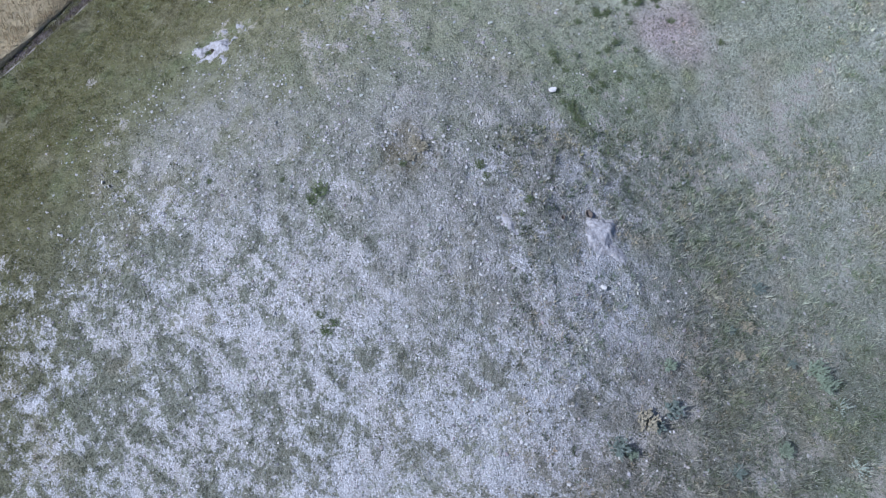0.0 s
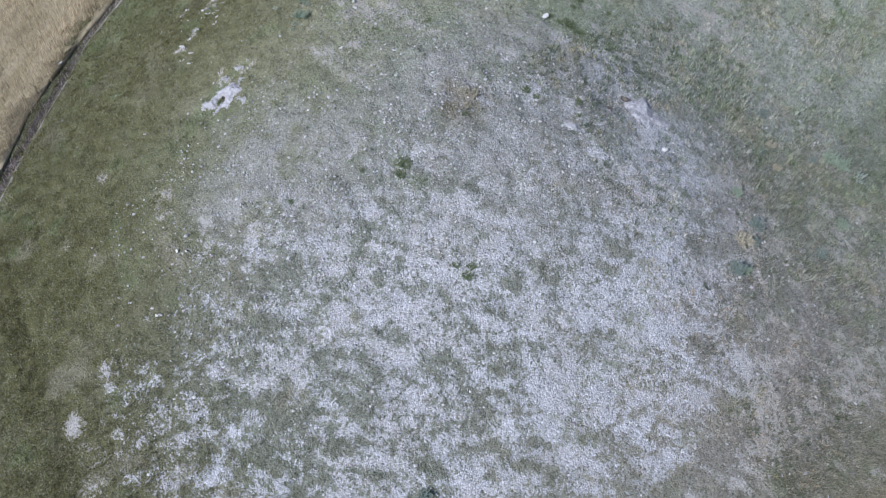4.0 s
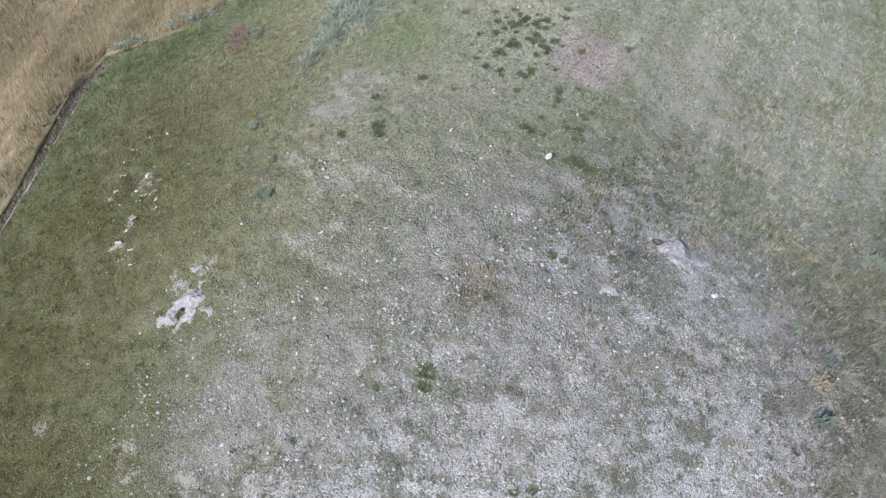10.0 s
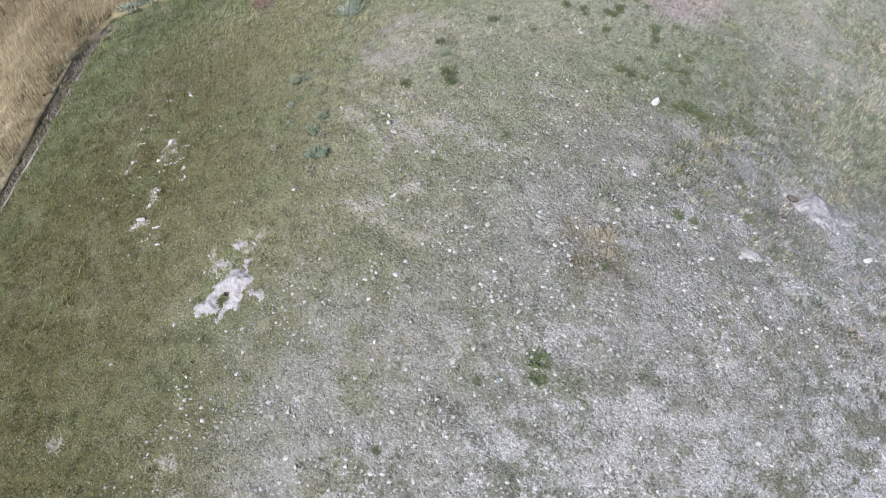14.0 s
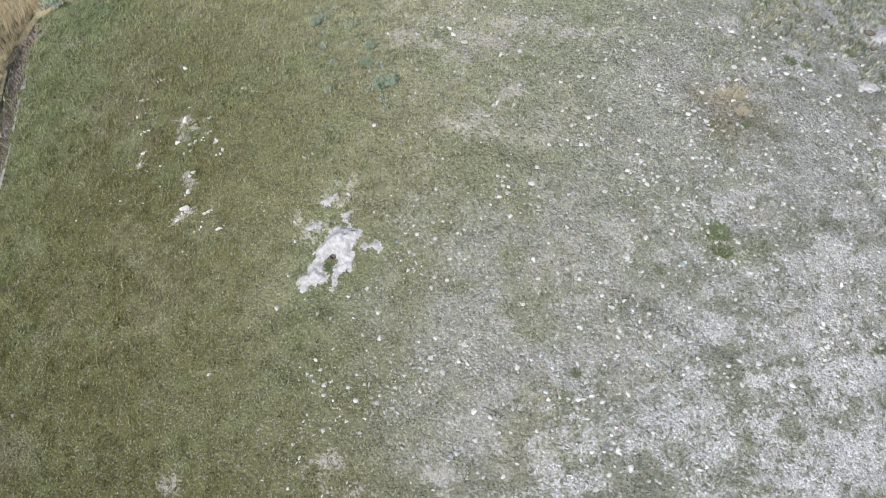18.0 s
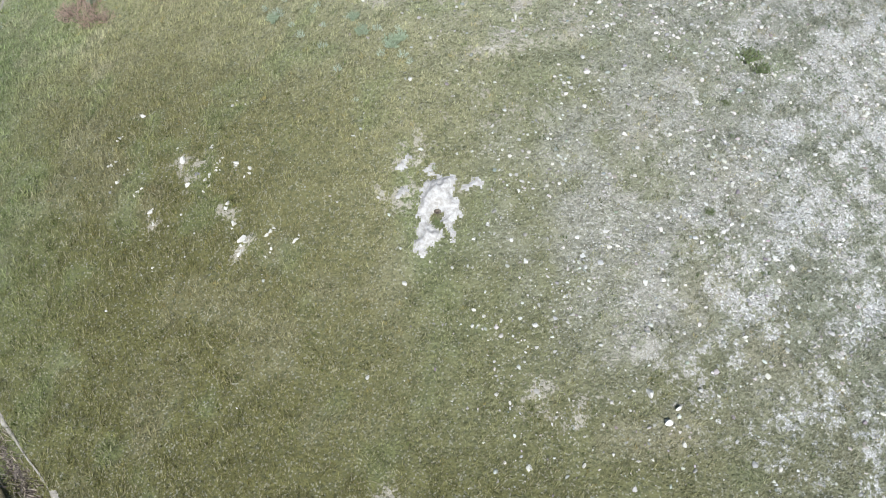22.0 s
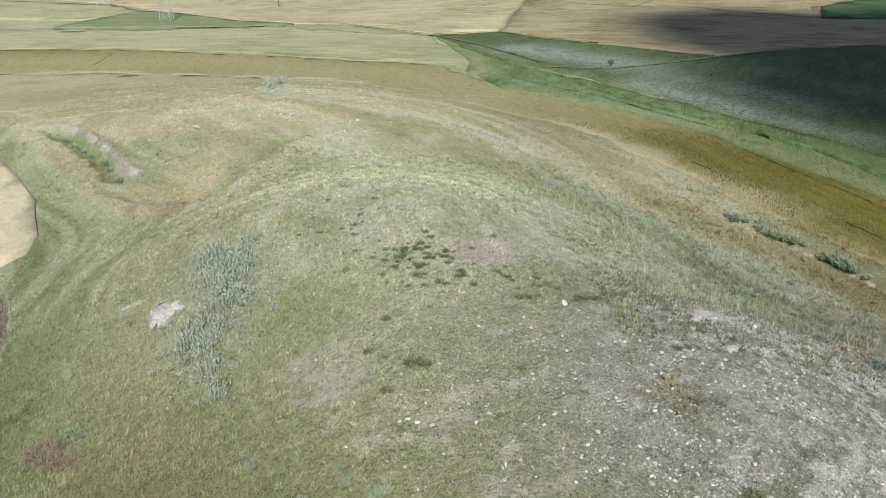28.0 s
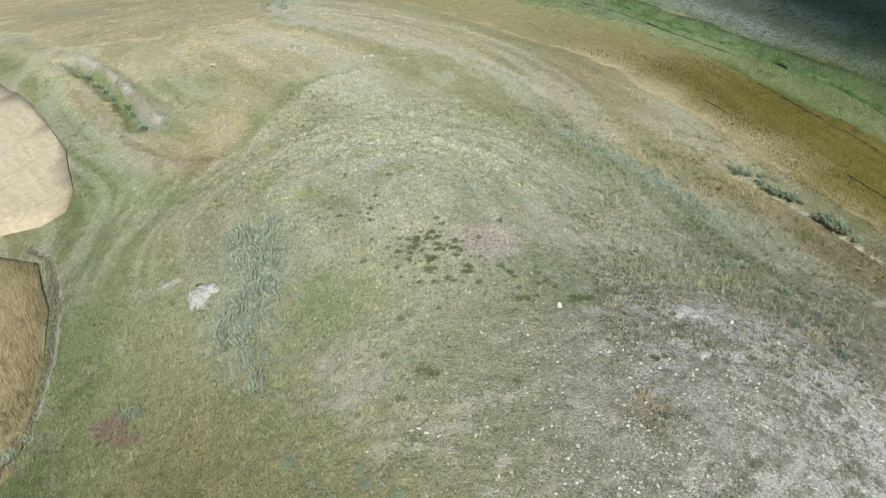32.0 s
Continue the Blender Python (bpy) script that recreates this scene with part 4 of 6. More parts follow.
field("dry_pasture", [(-130, 87.5), (-75, 91.5), (-48, 86.5), (-46.3, 80), (-42.6, 64), (-43, 57), (-50, 51), (-60, 52), (-72, 62), (-130, 101)], PASTURE, 0.03, 3.0, "dry tan pasture with faint mowing streaks", 3.0,
      [(OLIVE, [(-130, 88), (-75, 92), (-48, 86)], 2.2, 0.6), ((0.33, 0.31, 0.19), [(-60, 75), (-50, 60), (-51, 54)], 3.0, 0.5)])
field("pale_barley_field", [(-145, 145), (-121.6, 143), (-97.2, 145.6), (-59.6, 152), (-24.5, 137), (-19, 121), (-15, 108), (-14.5, 97), (-22.0, 101), (-48.5, 109.6), (-83, 117.4), (-105.1, 116.2), (-150, 112)], PALE_CROP, 0.05, 4.0, "pale striped barley field across the plain", 3.5,
      [((0.27, 0.28, 0.14), [(-105, 116), (-83, 117), (-48, 109.5), (-22, 101), (-13, 98)], 2.5, 0.7), ((0.27, 0.31, 0.165), [(-19, 121), (-14, 106), (-14, 96)], 4.5, 0.9), ((0.36, 0.37, 0.2), [(-60, 133), (-30, 125), (-20, 118)], 5, 0.6), ((0.33, 0.35, 0.19), [(-110, 128), (-70, 131)], 3, 0.5)])
LUSH_LINE = [(-24, 134), (-18.2, 120.7), (-10, 101), (-3.1, 87.3), (4.4, 69.6), (12.0, 56.7), (16.1, 48.0), (17.7, 39.9), (24, 25), (36, 2)]
field("lush_strip", [(-24.5, 137), (-17, 120), (-8.6, 98.7), (-1.9, 88.6), (7.4, 73.6), (14.7, 61.3), (19.4, 52.9), (21.4, 44.9), (32, 24), (46, -8), (38, -8), (24, 18), (14.2, 35.6), (10.6, 46.2), (7.8, 53.2), (3.8, 61.5), (-3.4, 70.2), (-12.4, 79.6), (-17, 92), (-16.5, 99), (-17.4, 109), (-20, 121)], BROOK, 0.16, 3.0, "lush green strip along a shallow drain", 1.6,
      [((0.33, 0.33, 0.18), [(-23, 134), (-18.6, 121), (-16, 109), (-15.4, 99), (-15.6, 91)], 3.4, 0.9), ((0.085, 0.14, 0.05), LUSH_LINE, 1.0, 0.8), ((0.34, 0.38, 0.27), [(-8, 84), (1, 72.5), (8, 60)], 1.8, 0.5), ((0.27, 0.27, 0.13), [(-11, 79.5), (-2, 71), (5, 62), (9.3, 53.7), (11.8, 46.5), (15.3, 35.6)], 2.0, 0.7)])
field("flowering_meadow", [(-24.5, 137.6), (-9.6, 141), (9.5, 124), (27.8, 107), (46.1, 117), (64, 121), (150, 125), (150, -20), (60, -30), (33, 24), (22, 44.9), (20, 53.2), (15.3, 61.6), (8, 74), (-1.3, 89), (-8, 99), (-16.3, 120)], MEADOW, 0.14, 4.0, "green meadow with whitish flowering grasses", 3.5,
      [((0.36, 0.41, 0.36), [(-5, 118), (1.5, 108), (9, 101)], 6.0, 0.85), ((0.38, 0.43, 0.38), [(9, 83), (13, 72), (16, 66)], 3.6, 0.9), ((0.32, 0.37, 0.31), [(19, 60), (22, 55)], 2.2, 0.7), ((0.33, 0.38, 0.32), [(12, 92), (20, 80), (27, 68)], 3.8, 0.65), ((0.22, 0.26, 0.21), [(30, 92), (36, 78)], 4, 0.5), ((0.22, 0.28, 0.14), [(-16, 120), (-8, 99), (-1.3, 89), (8, 74), (20, 53)], 2.2, 0.7)])
field("green_fodder_field", [(-112, 147), (-112.5, 150), (-107.8, 186), (-96.4, 182), (-73.6, 163), (-58.1, 157), (-60, 153), (-97, 147)], GREEN_CROP, 0.35, 5.0, "green triangular fodder field")
field("green_fodder_field", [(-260, 230), (-180, 225), (-126, 206), (-107, 186.6), (-113.5, 165), (-150, 165), (-260, 170)], PALE_CROP, 0.1, 8.0, "pale half-green crop field at the plain's edge")
field("far_stubble_field", [(-330, 330), (-125, 208), (-96, 183), (-73, 164.5), (-57.5, 158), (-44, 157), (-24.5, 139), (-9.6, 142.5), (4, 226), (10, 420)], TAN_FAR, 0.2, 10.0, "wide pale stubble field on the plain")
field("far_fallow_field", [(12, 420), (5, 226), (-8.6, 142.5), (9.5, 125.5), (27.8, 108.5), (46.1, 118.5), (64, 122.5), (150, 127), (200, 150), (100, 183), (73.2, 168.6), (88, 200), (117, 230), (180, 420)], BROWN_FAR, 0.2, 10.0, "brown fallow field on the plain")
field("far_green_field", [(74.5, 169), (100.5, 184), (210, 152), (420, 170), (420, 420), (190, 420), (118, 228), (90, 199)], DARK_GREEN, 0.4, 12.0, "dark green crop field far off")


# ---- the cloud, high up, whose shade falls on the meadow ----
def cloud(cx, cy, rx, ry, up):
    bm = bmesh.new()
    shift = SUN_DIR * (up / SUN_DIR.z)
    spots = [(0, 0, 0.75), (-0.3, 0.2, 0.55), (-0.25, -0.25, 0.55), (0.3, 0.3, 0.55)] + [(rng.uniform(-0.62, 0.62), rng.uniform(-0.62, 0.62), rng.uniform(0.22, 0.42)) for _ in range(26)]
    for u, v, r in spots:
        m = Matrix.Translation((cx + shift.x + u * rx, cy + shift.y + v * ry, up + rng.uniform(0, 12))) @ Matrix.Diagonal((r * rx, r * ry, 14, 1))
        bmesh.ops.create_icosphere(bm, subdivisions=2, radius=1, matrix=m)
    return tagged(part("cloud", bm, CLOUD), "white fair-weather cloud high over the plain", "cloud", kind="structure")


cloud(95, 104, 80, 88, 1700)


# ---- grass: uncountable blades, thicker on the slopes, in clumps on the bare top ----
def grass(count, x0, x1, y0, y1, tall, wide, seed, keep_out=(), fade=0.0):
    n = int(count * 2.0)
    x, y = rng.uniform(x0, x1, n), rng.uniform(y0, y1, n)
    bare = bareness(x, y)
    cover = np.clip(1.05 - 1.25 * bare, 0.03, 1) * (0.12 + 1.0 * smooth(0.3, 0.6, 0.5 * vnoise(x, y, 0.42, seed) + 0.5 * vnoise(x, y, 0.17, seed + 1)))
    cover = np.where(bare > 0.3, cover * 0.45, cover)
    cover = cover * (1 - 0.7 * gravelly(x, y)) * (1 - 0.95 * np.exp(-(line_distance(x, y, TRACK) / 0.5) ** 2))
    if fade:
        cover = cover * smooth(y1, y1 - fade, y + 6 * (fbm(x, y, 7, 5) - 0.5)) * smooth(x0, x0 + 8, x)
    for outline in keep_out:
        cover = np.where(inside(x, y, outline) < 0.1 - 2.0 * rng.uniform(0, 1, n) ** 2 * (x > -20), 0, cover)
    stay = rng.uniform(0, 1.0, n) < cover
    x, y = x[stay][:count], y[stay][:count]
    n = len(x)
    clump = np.clip(0.5 + 1.5 * (vnoise(x, y, 0.19, seed + 5) * 0.75 + vnoise(x, y, 0.5, seed + 6) * 0.25 - 0.5), 0, 1)
    even = smooth(8, 18, y)
    col = growth_colour(x, y) * (0.66 + 0.6 * clump)[:, None] * (1 + rng.uniform(-0.5, 0.5, n))[:, None]
    straw = (rng.uniform(0, 1, n) < 0.2)[:, None]
    col = np.where(straw, 0.5 * col + 0.5 * np.array(STRAW), col)
    low = blob(x, y, -10, 0, 13, 14)
    lengths = tall * rng.uniform(0.6, 1.3, n) * (0.6 + 0.9 * clump) * (1 - 0.55 * np.clip(1.3 * low, 0, 1))
    corners = blade_corners(x, y, height(x, y), lengths, wide * rng.uniform(0.6, 1.5, n), rng.uniform(0.35, 1.2, n), rng.normal(0.7, 1.0, n))
    return corners, np.clip(col, 0, 1)


EAST_FIELD = [(22, -40), (14, 2), (9.5, 14), (6.8, 21), (4.9, 25.9), (3.3, 30.9), (1.0, 41), (-1.0, 47), (-3, 52), (-10, 57), (60, 56), (60, -40)]
WEST_FIELD = [(-23.5, -19.6), (-27.6, -16.2), (-31.4, -13.0), (-33.9, -9.1), (-36.7, -6.1), (-38.5, -3.7), (-38.0, -1.4), (-37.5, 0.9), (-38.2, 2.6), (-39.4, 6.9), (-40.9, 10.5), (-44.4, 15.2), (-60, 18), (-60, -40), (-17, -28)]
CUT_FIELD = [(-80, 60), (-61.9, 42.4), (-55.2, 35.5), (-50.4, 30.4), (-47.4, 26.2), (-45.7, 22.9), (-45.4, 20.8), (-46.6, 19.4), (-49, 18.8), (-80, 22)]
outs = (EAST_FIELD, WEST_FIELD, CUT_FIELD)
lots = [grass(600000, -37, 9, -20, 15, 0.14, 0.02, 101, outs), grass(380000, -62, 9, 15, 36, 0.10, 0.024, 102, outs), grass(170000, -76, 4, 36, 88, 0.09, 0.045, 103, outs, 36),
        grass(60000, -12, 14, -30, 0, 0.13, 0.02, 104, outs), grass(50000, -48, -36, -4, 16, 0.13, 0.02, 105, outs), grass(90000, -30, -8, -36, -19, 0.15, 0.028, 106, outs)]


def tufts(count, blades, tall, wide):
    """Single clumps that stand apart on the bare top."""
    n = count * 4
    x, y = rng.uniform(-20, 7, n), rng.uniform(-18, 14, n)
    stay = rng.uniform(0, 1, n) < np.maximum(smooth(3.0, -2.0, inside(x, y, BARE)), 0.7 * blob(x, y, 0, 6, 8, 12)) * (0.1 + 0.9 * smooth(0.5, 0.1, bareness(x, y)))
    x, y = x[stay][:count], y[stay][:count]
    n, size = len(x), rng.uniform(0.5, 1.5, len(x))
    col = (growth_colour(x, y) * 0.6 + np.array((0.22, 0.235, 0.17)) * 0.4) * rng.uniform(0.55, 1.05, (n, 1))
    many = lambda v: np.repeat(v, blades, 0)
    a, r = rng.uniform(0, 2 * np.pi, n * blades), 0.07 * np.sqrt(rng.uniform(0, 1, n * blades)) * many(size)
    bx, by = many(x) + r * np.cos(a), many(y) + r * np.sin(a)
    c = blade_corners(bx, by, height(bx, by), tall * many(size) * rng.uniform(0.6, 1.3, n * blades), np.full(n * blades, wide), rng.uniform(0.2, 0.9, n * blades), a)
    return c, np.clip(many(col) * rng.uniform(0.8, 1.25, (n * blades, 1)), 0, 1)


def specks(count, blades, x0, x1, y0, y1, tall, wide, shades):
    """Small single weeds, darker or paler than the grass round them."""
    x, y = rng.uniform(x0, x1, count), rng.uniform(y0, y1, count)
    stay = rng.uniform(0, 1, count) < 0.25 + 0.75 * smooth(0.4, 0.65, fbm(x, y, 2.6, 163))
    for outline in outs:
        stay &= inside(x, y, outline) > 0.3
    x, y = x[stay], y[stay]
    n, size = len(x), rng.uniform(0.5, 1.5, np.count_nonzero(stay))
    col = growth_colour(x, y) * np.array(shades)[rng.integers(0, len(shades), n)]
    many = lambda v: np.repeat(v, blades, 0)
    a, r = rng.uniform(0, 2 * np.pi, n * blades), 2.6 * wide * np.sqrt(rng.uniform(0, 1, n * blades)) * many(size)
    bx, by = many(x) + r * np.cos(a), many(y) + r * np.sin(a)
    c = blade_corners(bx, by, height(bx, by), tall * many(size) * rng.uniform(0.6, 1.3, n * blades), wide * many(size), rng.uniform(0.2, 0.9, n * blades), a)
    return c, np.clip(many(col) * rng.uniform(0.8, 1.25, (n * blades, 1)), 0, 1)


SHADES = [(0.45, 0.56, 0.38), (0.52, 0.62, 0.44), (0.42, 0.44, 0.36), (1.5, 1.45, 1.4), (1.25, 1.1, 0.9)]
SOFT = [(0.7, 0.78, 0.6), (0.66, 0.7, 0.58), (1.35, 1.3, 1.25), (1.2, 1.12, 1.0)]
lots.append(tufts(20000, 9, 0.055, 0.017))
lots.append(specks(20000, 10, -38, 6, -18, 18, 0.075, 0.02, SHADES))
lots.append(specks(9000, 9, -14, 5, 3, 20, 0.12, 0.03, SHADES))
lots.append(specks(4500, 10, -12, 3, 9, 31, 0.34, 0.02, [(1.35, 1.35, 1.3), (1.15, 1.2, 1.05), (0.75, 0.8, 0.65)]))
lots.append(specks(6500, 9, -34, 3, 16, 36, 0.13, 0.036, SHADES))
lots.append(specks(12000, 7, -60, 0, 18, 56, 0.14, 0.045, SOFT))
lots.append(specks(3000, 7, -70, -10, 56, 84, 0.13, 0.06, SOFT))
tagged(triangles("grass", np.concatenate([c for c, _ in lots]), GRASS, np.concatenate([c for _, c in lots])), "short dry olive grass in thin clumps", "grass", kind="stuff")


def stalks(count, outline, x0, x1, y0, y1, tall, wide, a, b, rows_at, name, label, soft=0.0):
    x, y = rng.uniform(x0, x1, count), rng.uniform(y0, y1, count)
    stay = inside(x, y, outline) < soft * (3.0 * (fbm(x, y, 3.5, 112) - 0.5) + rng.normal(0, 0.5, count)) - 0.05
    x, y = x[stay], y[stay]
    c, sn = math.cos(radians(rows_at)), math.sin(radians(rows_at))
    w = np.clip(2.6 * fbm((x * c + y * sn) / 9, -x * sn + y * c, 1.5, 111) - 0.85 + rng.normal(0, 0.15, len(x)), 0, 1)[:, None]
    col = (np.array(a) * (1 - w) + np.array(b) * w) * rng.uniform(0.7, 1.3, (len(x), 1))
    c = blade_corners(x, y, height(x, y), tall * rng.uniform(0.75, 1.2, len(x)), wide * rng.uniform(0.6, 1.4, len(x)), rng.uniform(0.1, 0.6, len(x)), rng.normal(2.2, 0.6, len(x)))
    return tagged(triangles(name, c, GRASS, np.clip(col, 0, 1)), label, "crop", kind="stuff")


stalks(150000, WEST_FIELD, -52, -17, -27, 17, 0.45, 0.034, (0.235, 0.185, 0.10), (0.54, 0.435, 0.275), 133, "wheat_stalks", "ripe wheat stalks, golden brown and uneven")
LUSH = [(-20, 128), (-8.6, 98.7), (-1.9, 88.6), (7.4, 73.6), (14.7, 61.3), (19.4, 52.9), (21.4, 44.9), (32, 24), (38, 10), (25, 18), (15.6, 35.6), (12.1, 46.6), (9.4, 53.9), (5.4, 62.5), (-1.9, 71.4), (-10.9, 80), (-14, 91)]
stalks(90000, LUSH, -20, 38, 10, 128, 0.4, 0.09, (0.085, 0.135, 0.045), (0.25, 0.31, 0.17), 115, "tall_weeds", "tall lush green weeds along the drain", 1.0)
stalks(90000, [(-8, 130), (9.5, 122), (27.8, 105), (60, 115), (60, 10), (33, 24), (22.5, 47.4), (8.5, 72.4), (0.6, 96.4)], -8, 60, 10, 130, 0.3, 0.09, (0.05, 0.08, 0.028), (0.27, 0.31, 0.23), 60, "meadow_grass", "whitish flowering meadow grass in patches")
stalks(100000, EAST_FIELD, -10, 20, -5, 60, 0.28, 0.045, (0.12, 0.102, 0.02), (0.235, 0.193, 0.05), 103, "crop_stalks", "ripening olive crop stalks in rows", 1.6)


# ---- margins, drains and wheel lines between the fields ----
def ribbon(name, line, wide, lift, mat, label, tall=0.12):
    """A low uneven bank of weeds or bare earth along a line of the plan."""
    spots = []
    for (x0, y0), (x1, y1) in zip(line, line[1:]):
        far = math.hypot(x1 - x0, y1 - y0)
        count = max(2, int(far / max(0.6, wide)))
        spots += [(x0 + (x1 - x0) * i / count, y0 + (y1 - y0) * i / count, (x1 - x0) / far, (y1 - y0) / far) for i in range(count)]
    verts, faces = [], []
    for x, y, dx, dy in spots:
        w = wide * (0.25 + 1.2 * float(vnoise(x, y, 2.3, 121)))
        shift = 0.5 * wide * (float(vnoise(x, y, 5.0, 122)) - 0.5)
        for k, up in ((-0.5, -0.05), (-0.22, 0.8), (0.2, 1.0), (0.5, -0.05)):
            k = k + 0.9 * (float(lattice(x * 3.1 + k, y * 2.7, 124)) - 0.5) * min(1.0, 0.6 / wide)
            qx, qy = x - dy * (k * w + shift), y + dx * (k * w + shift)
            verts.append((qx, qy, gz(qx, qy) + lift + up * tall * (0.1 + 1.4 * float(vnoise(qx, qy, 0.9, 123)))))
    for i in range(len(spots) - 1):
        for j in range(3):
            a = 4 * i + j
            faces.append((a, a + 1, a + 5, a + 4))
    return tagged(link_mesh(name, verts, faces, mat, None, "", True), label, "field margin", kind="structure")


WEEDS = mottled("margin_weeds", (0.11, 0.13, 0.05), (0.21, 0.205, 0.105), 2.0, 0.95, 0.2)
GROOVE = mottled("dark_crop_groove", (0.05, 0.055, 0.02), (0.13, 0.13, 0.055), 2.0, 0.95, 0.1)
LUSH_WEEDS = mottled("drain_weeds", (0.07, 0.12, 0.04), (0.14, 0.20, 0.075), 1.2, 0.95, 0.3)
EARTH = mottled("turned_earth", (0.10, 0.08, 0.065), (0.24, 0.205, 0.18), 7.0, 0.95, 0.1)
PALE_EARTH = mottled("dry_verge_earth", (0.38, 0.345, 0.30), (0.26, 0.235, 0.19), 6.0, 0.95, 0.1)
ribbon("furrow", WEST_EDGE, 0.34, 0.0, EARTH, "ploughed dark furrow at the wheat's edge", 0.03)
ribbon("furrow", WEST_EDGE2, 0.2, 0.0, EARTH, "ploughed dark furrow at the wheat's edge", 0.05)
ribbon("verge", [(x + 0.34, y + 0.26) for x, y in WEST_EDGE], 0.13, -0.01, PALE_EARTH, "narrow pale verge beside the furrow", 0.04)
ribbon("verge", [(x + 0.3, y + 0.1) for x, y in WEST_EDGE2], 0.2, -0.01, PALE_EARTH, "narrow pale verge beside the furrow", 0.04)
ribbon("drain", [(8.7, 48.5), (10.4, 43.2), (11.7, 38.6), (13.5, 32.5), (17.5, 22)], 0.3, 0.08, GROOVE, "dark weedy drain through the olive crop", 0.1)
ribbon("wheel_line", [(1.9, 43.2), (2.7, 41.2), (3.4, 39.1)], 0.22, 0.08, GROOVE, "dark wheel line in the olive crop", 0.08)
ribbon("wheel_line", [(8.6, 29.4), (9.6, 26.6), (10.6, 23.5)], 0.18, 0.08, GROOVE, "dark wheel line in the olive crop", 0.08)
ribbon("drain", LUSH_LINE[1:9], 0.9, 0.16, LUSH_WEEDS, "dark green weedy drain through the lush strip", 0.4)
ribbon("drain", [(-10.5, 88), (-6.5, 82), (0.2, 73.5), (3.4, 67.2), (9.5, 56.4)], 0.35, 0.16, LUSH_WEEDS, "thin dark green line beside the drain", 0.2)
ribbon("drain", [(4.0, 23.2), (4.8, 20.9), (5.8, 18.4), (7.0, 15.2)], 0.4, -0.3, WEEDS, "overgrown ditch below the rusty grass slope", 0.2)
ribbon("field_margin", [(-130, 141), (-112, 146.5), (-97, 146.6), (-59.6, 153), (-44.5, 157)], 0.5, 0.25, WEEDS, "dark grassy margin between far fields", 0.1)
ribbon("field_margin", [(-44.5, 157), (-33, 171), (-12, 200), (0, 226)], 0.5, 0.15, WEEDS, "dark grassy margin between far fields", 0.1)
ribbon("field_margin", [(-112.5, 150), (-107.8, 186.4), (-126, 207)], 0.5, 0.3, WEEDS, "dark grassy margin between far fields", 0.1)
ribbon("field_margin", [(-44, 155), (-24.5, 138.2), (-14, 122), (-4, 101)], 0.5, 0.3, WEEDS, "dark grassy margin beside the meadow", 0.1)
ribbon("field_margin", [(-4.9, 97), (5.9, 95.4), (17, 101), (27.8, 107.6), (46, 117.8), (64, 121.8), (110, 124)], 0.5, 0.3, WEEDS, "dark grassy margin along the meadow", 0.1)
ribbon("field_margin", [(3.4, 227), (20, 210), (34, 198.5), (50.7, 198), (73, 170), (100, 184)], 0.5, 0.3, WEEDS, "dark grassy margin between far fields", 0.1)
ribbon("field_margin", [(34, 198.5), (44, 217), (60, 250)], 0.5, 0.3, WEEDS, "dark grassy margin between far fields", 0.1)
ribbon("field_margin", [(9.5, 125), (-9.6, 142), (-24.5, 138)], 0.5, 0.3, WEEDS, "dark grassy margin along the meadow", 0.1)
ribbon("hedge_row", [(-82.1, 112.2), (-80.6, 105), (-79.2, 98.5)], 0.3, 0.06, WEEDS, "short dark weedy line across the crop", 0.08)


def edge_stems(line, count, wide, tall):
    """Broken dry stems that stand and lie along a furrow."""
    w = rng.uniform(0, len(line) - 1.001, count)
    at = np.array(line)
    i = w.astype(int)
    spot = at[i] + (at[i + 1] - at[i]) * (w - i)[:, None] + rng.normal(0, wide, (count, 2))
    col = np.where((rng.uniform(0, 1, count) < 0.5)[:, None], np.array((0.15, 0.12, 0.10)), np.array((0.46, 0.395, 0.31))) * rng.uniform(0.6, 1.2, (count, 1))
    c = blade_corners(spot[:, 0], spot[:, 1], height(spot[:, 0], spot[:, 1]), tall * rng.uniform(0.5, 1.3, count), rng.uniform(0.02, 0.045, count), rng.uniform(0.3, 1.35, count))
    return tagged(triangles("dry_stems", c, GRASS, np.clip(col, 0, 1)), "broken dry stems along the dark furrow", "stems", kind="stuff")


edge_stems(WEST_EDGE, 9000, 0.16, 0.22)
edge_stems(WEST_EDGE2, 4000, 0.13, 0.18)


# ---- pebbles and chips ----
def solid(detail):
    bm = bmesh.new()
    bmesh.ops.create_icosphere(bm, subdivisions=detail, radius=1)
    verts, faces = np.array([v.co[:] for v in bm.verts]), np.array([[v.index for v in f.verts] for f in bm.faces])
    bm.free()
    return verts, faces


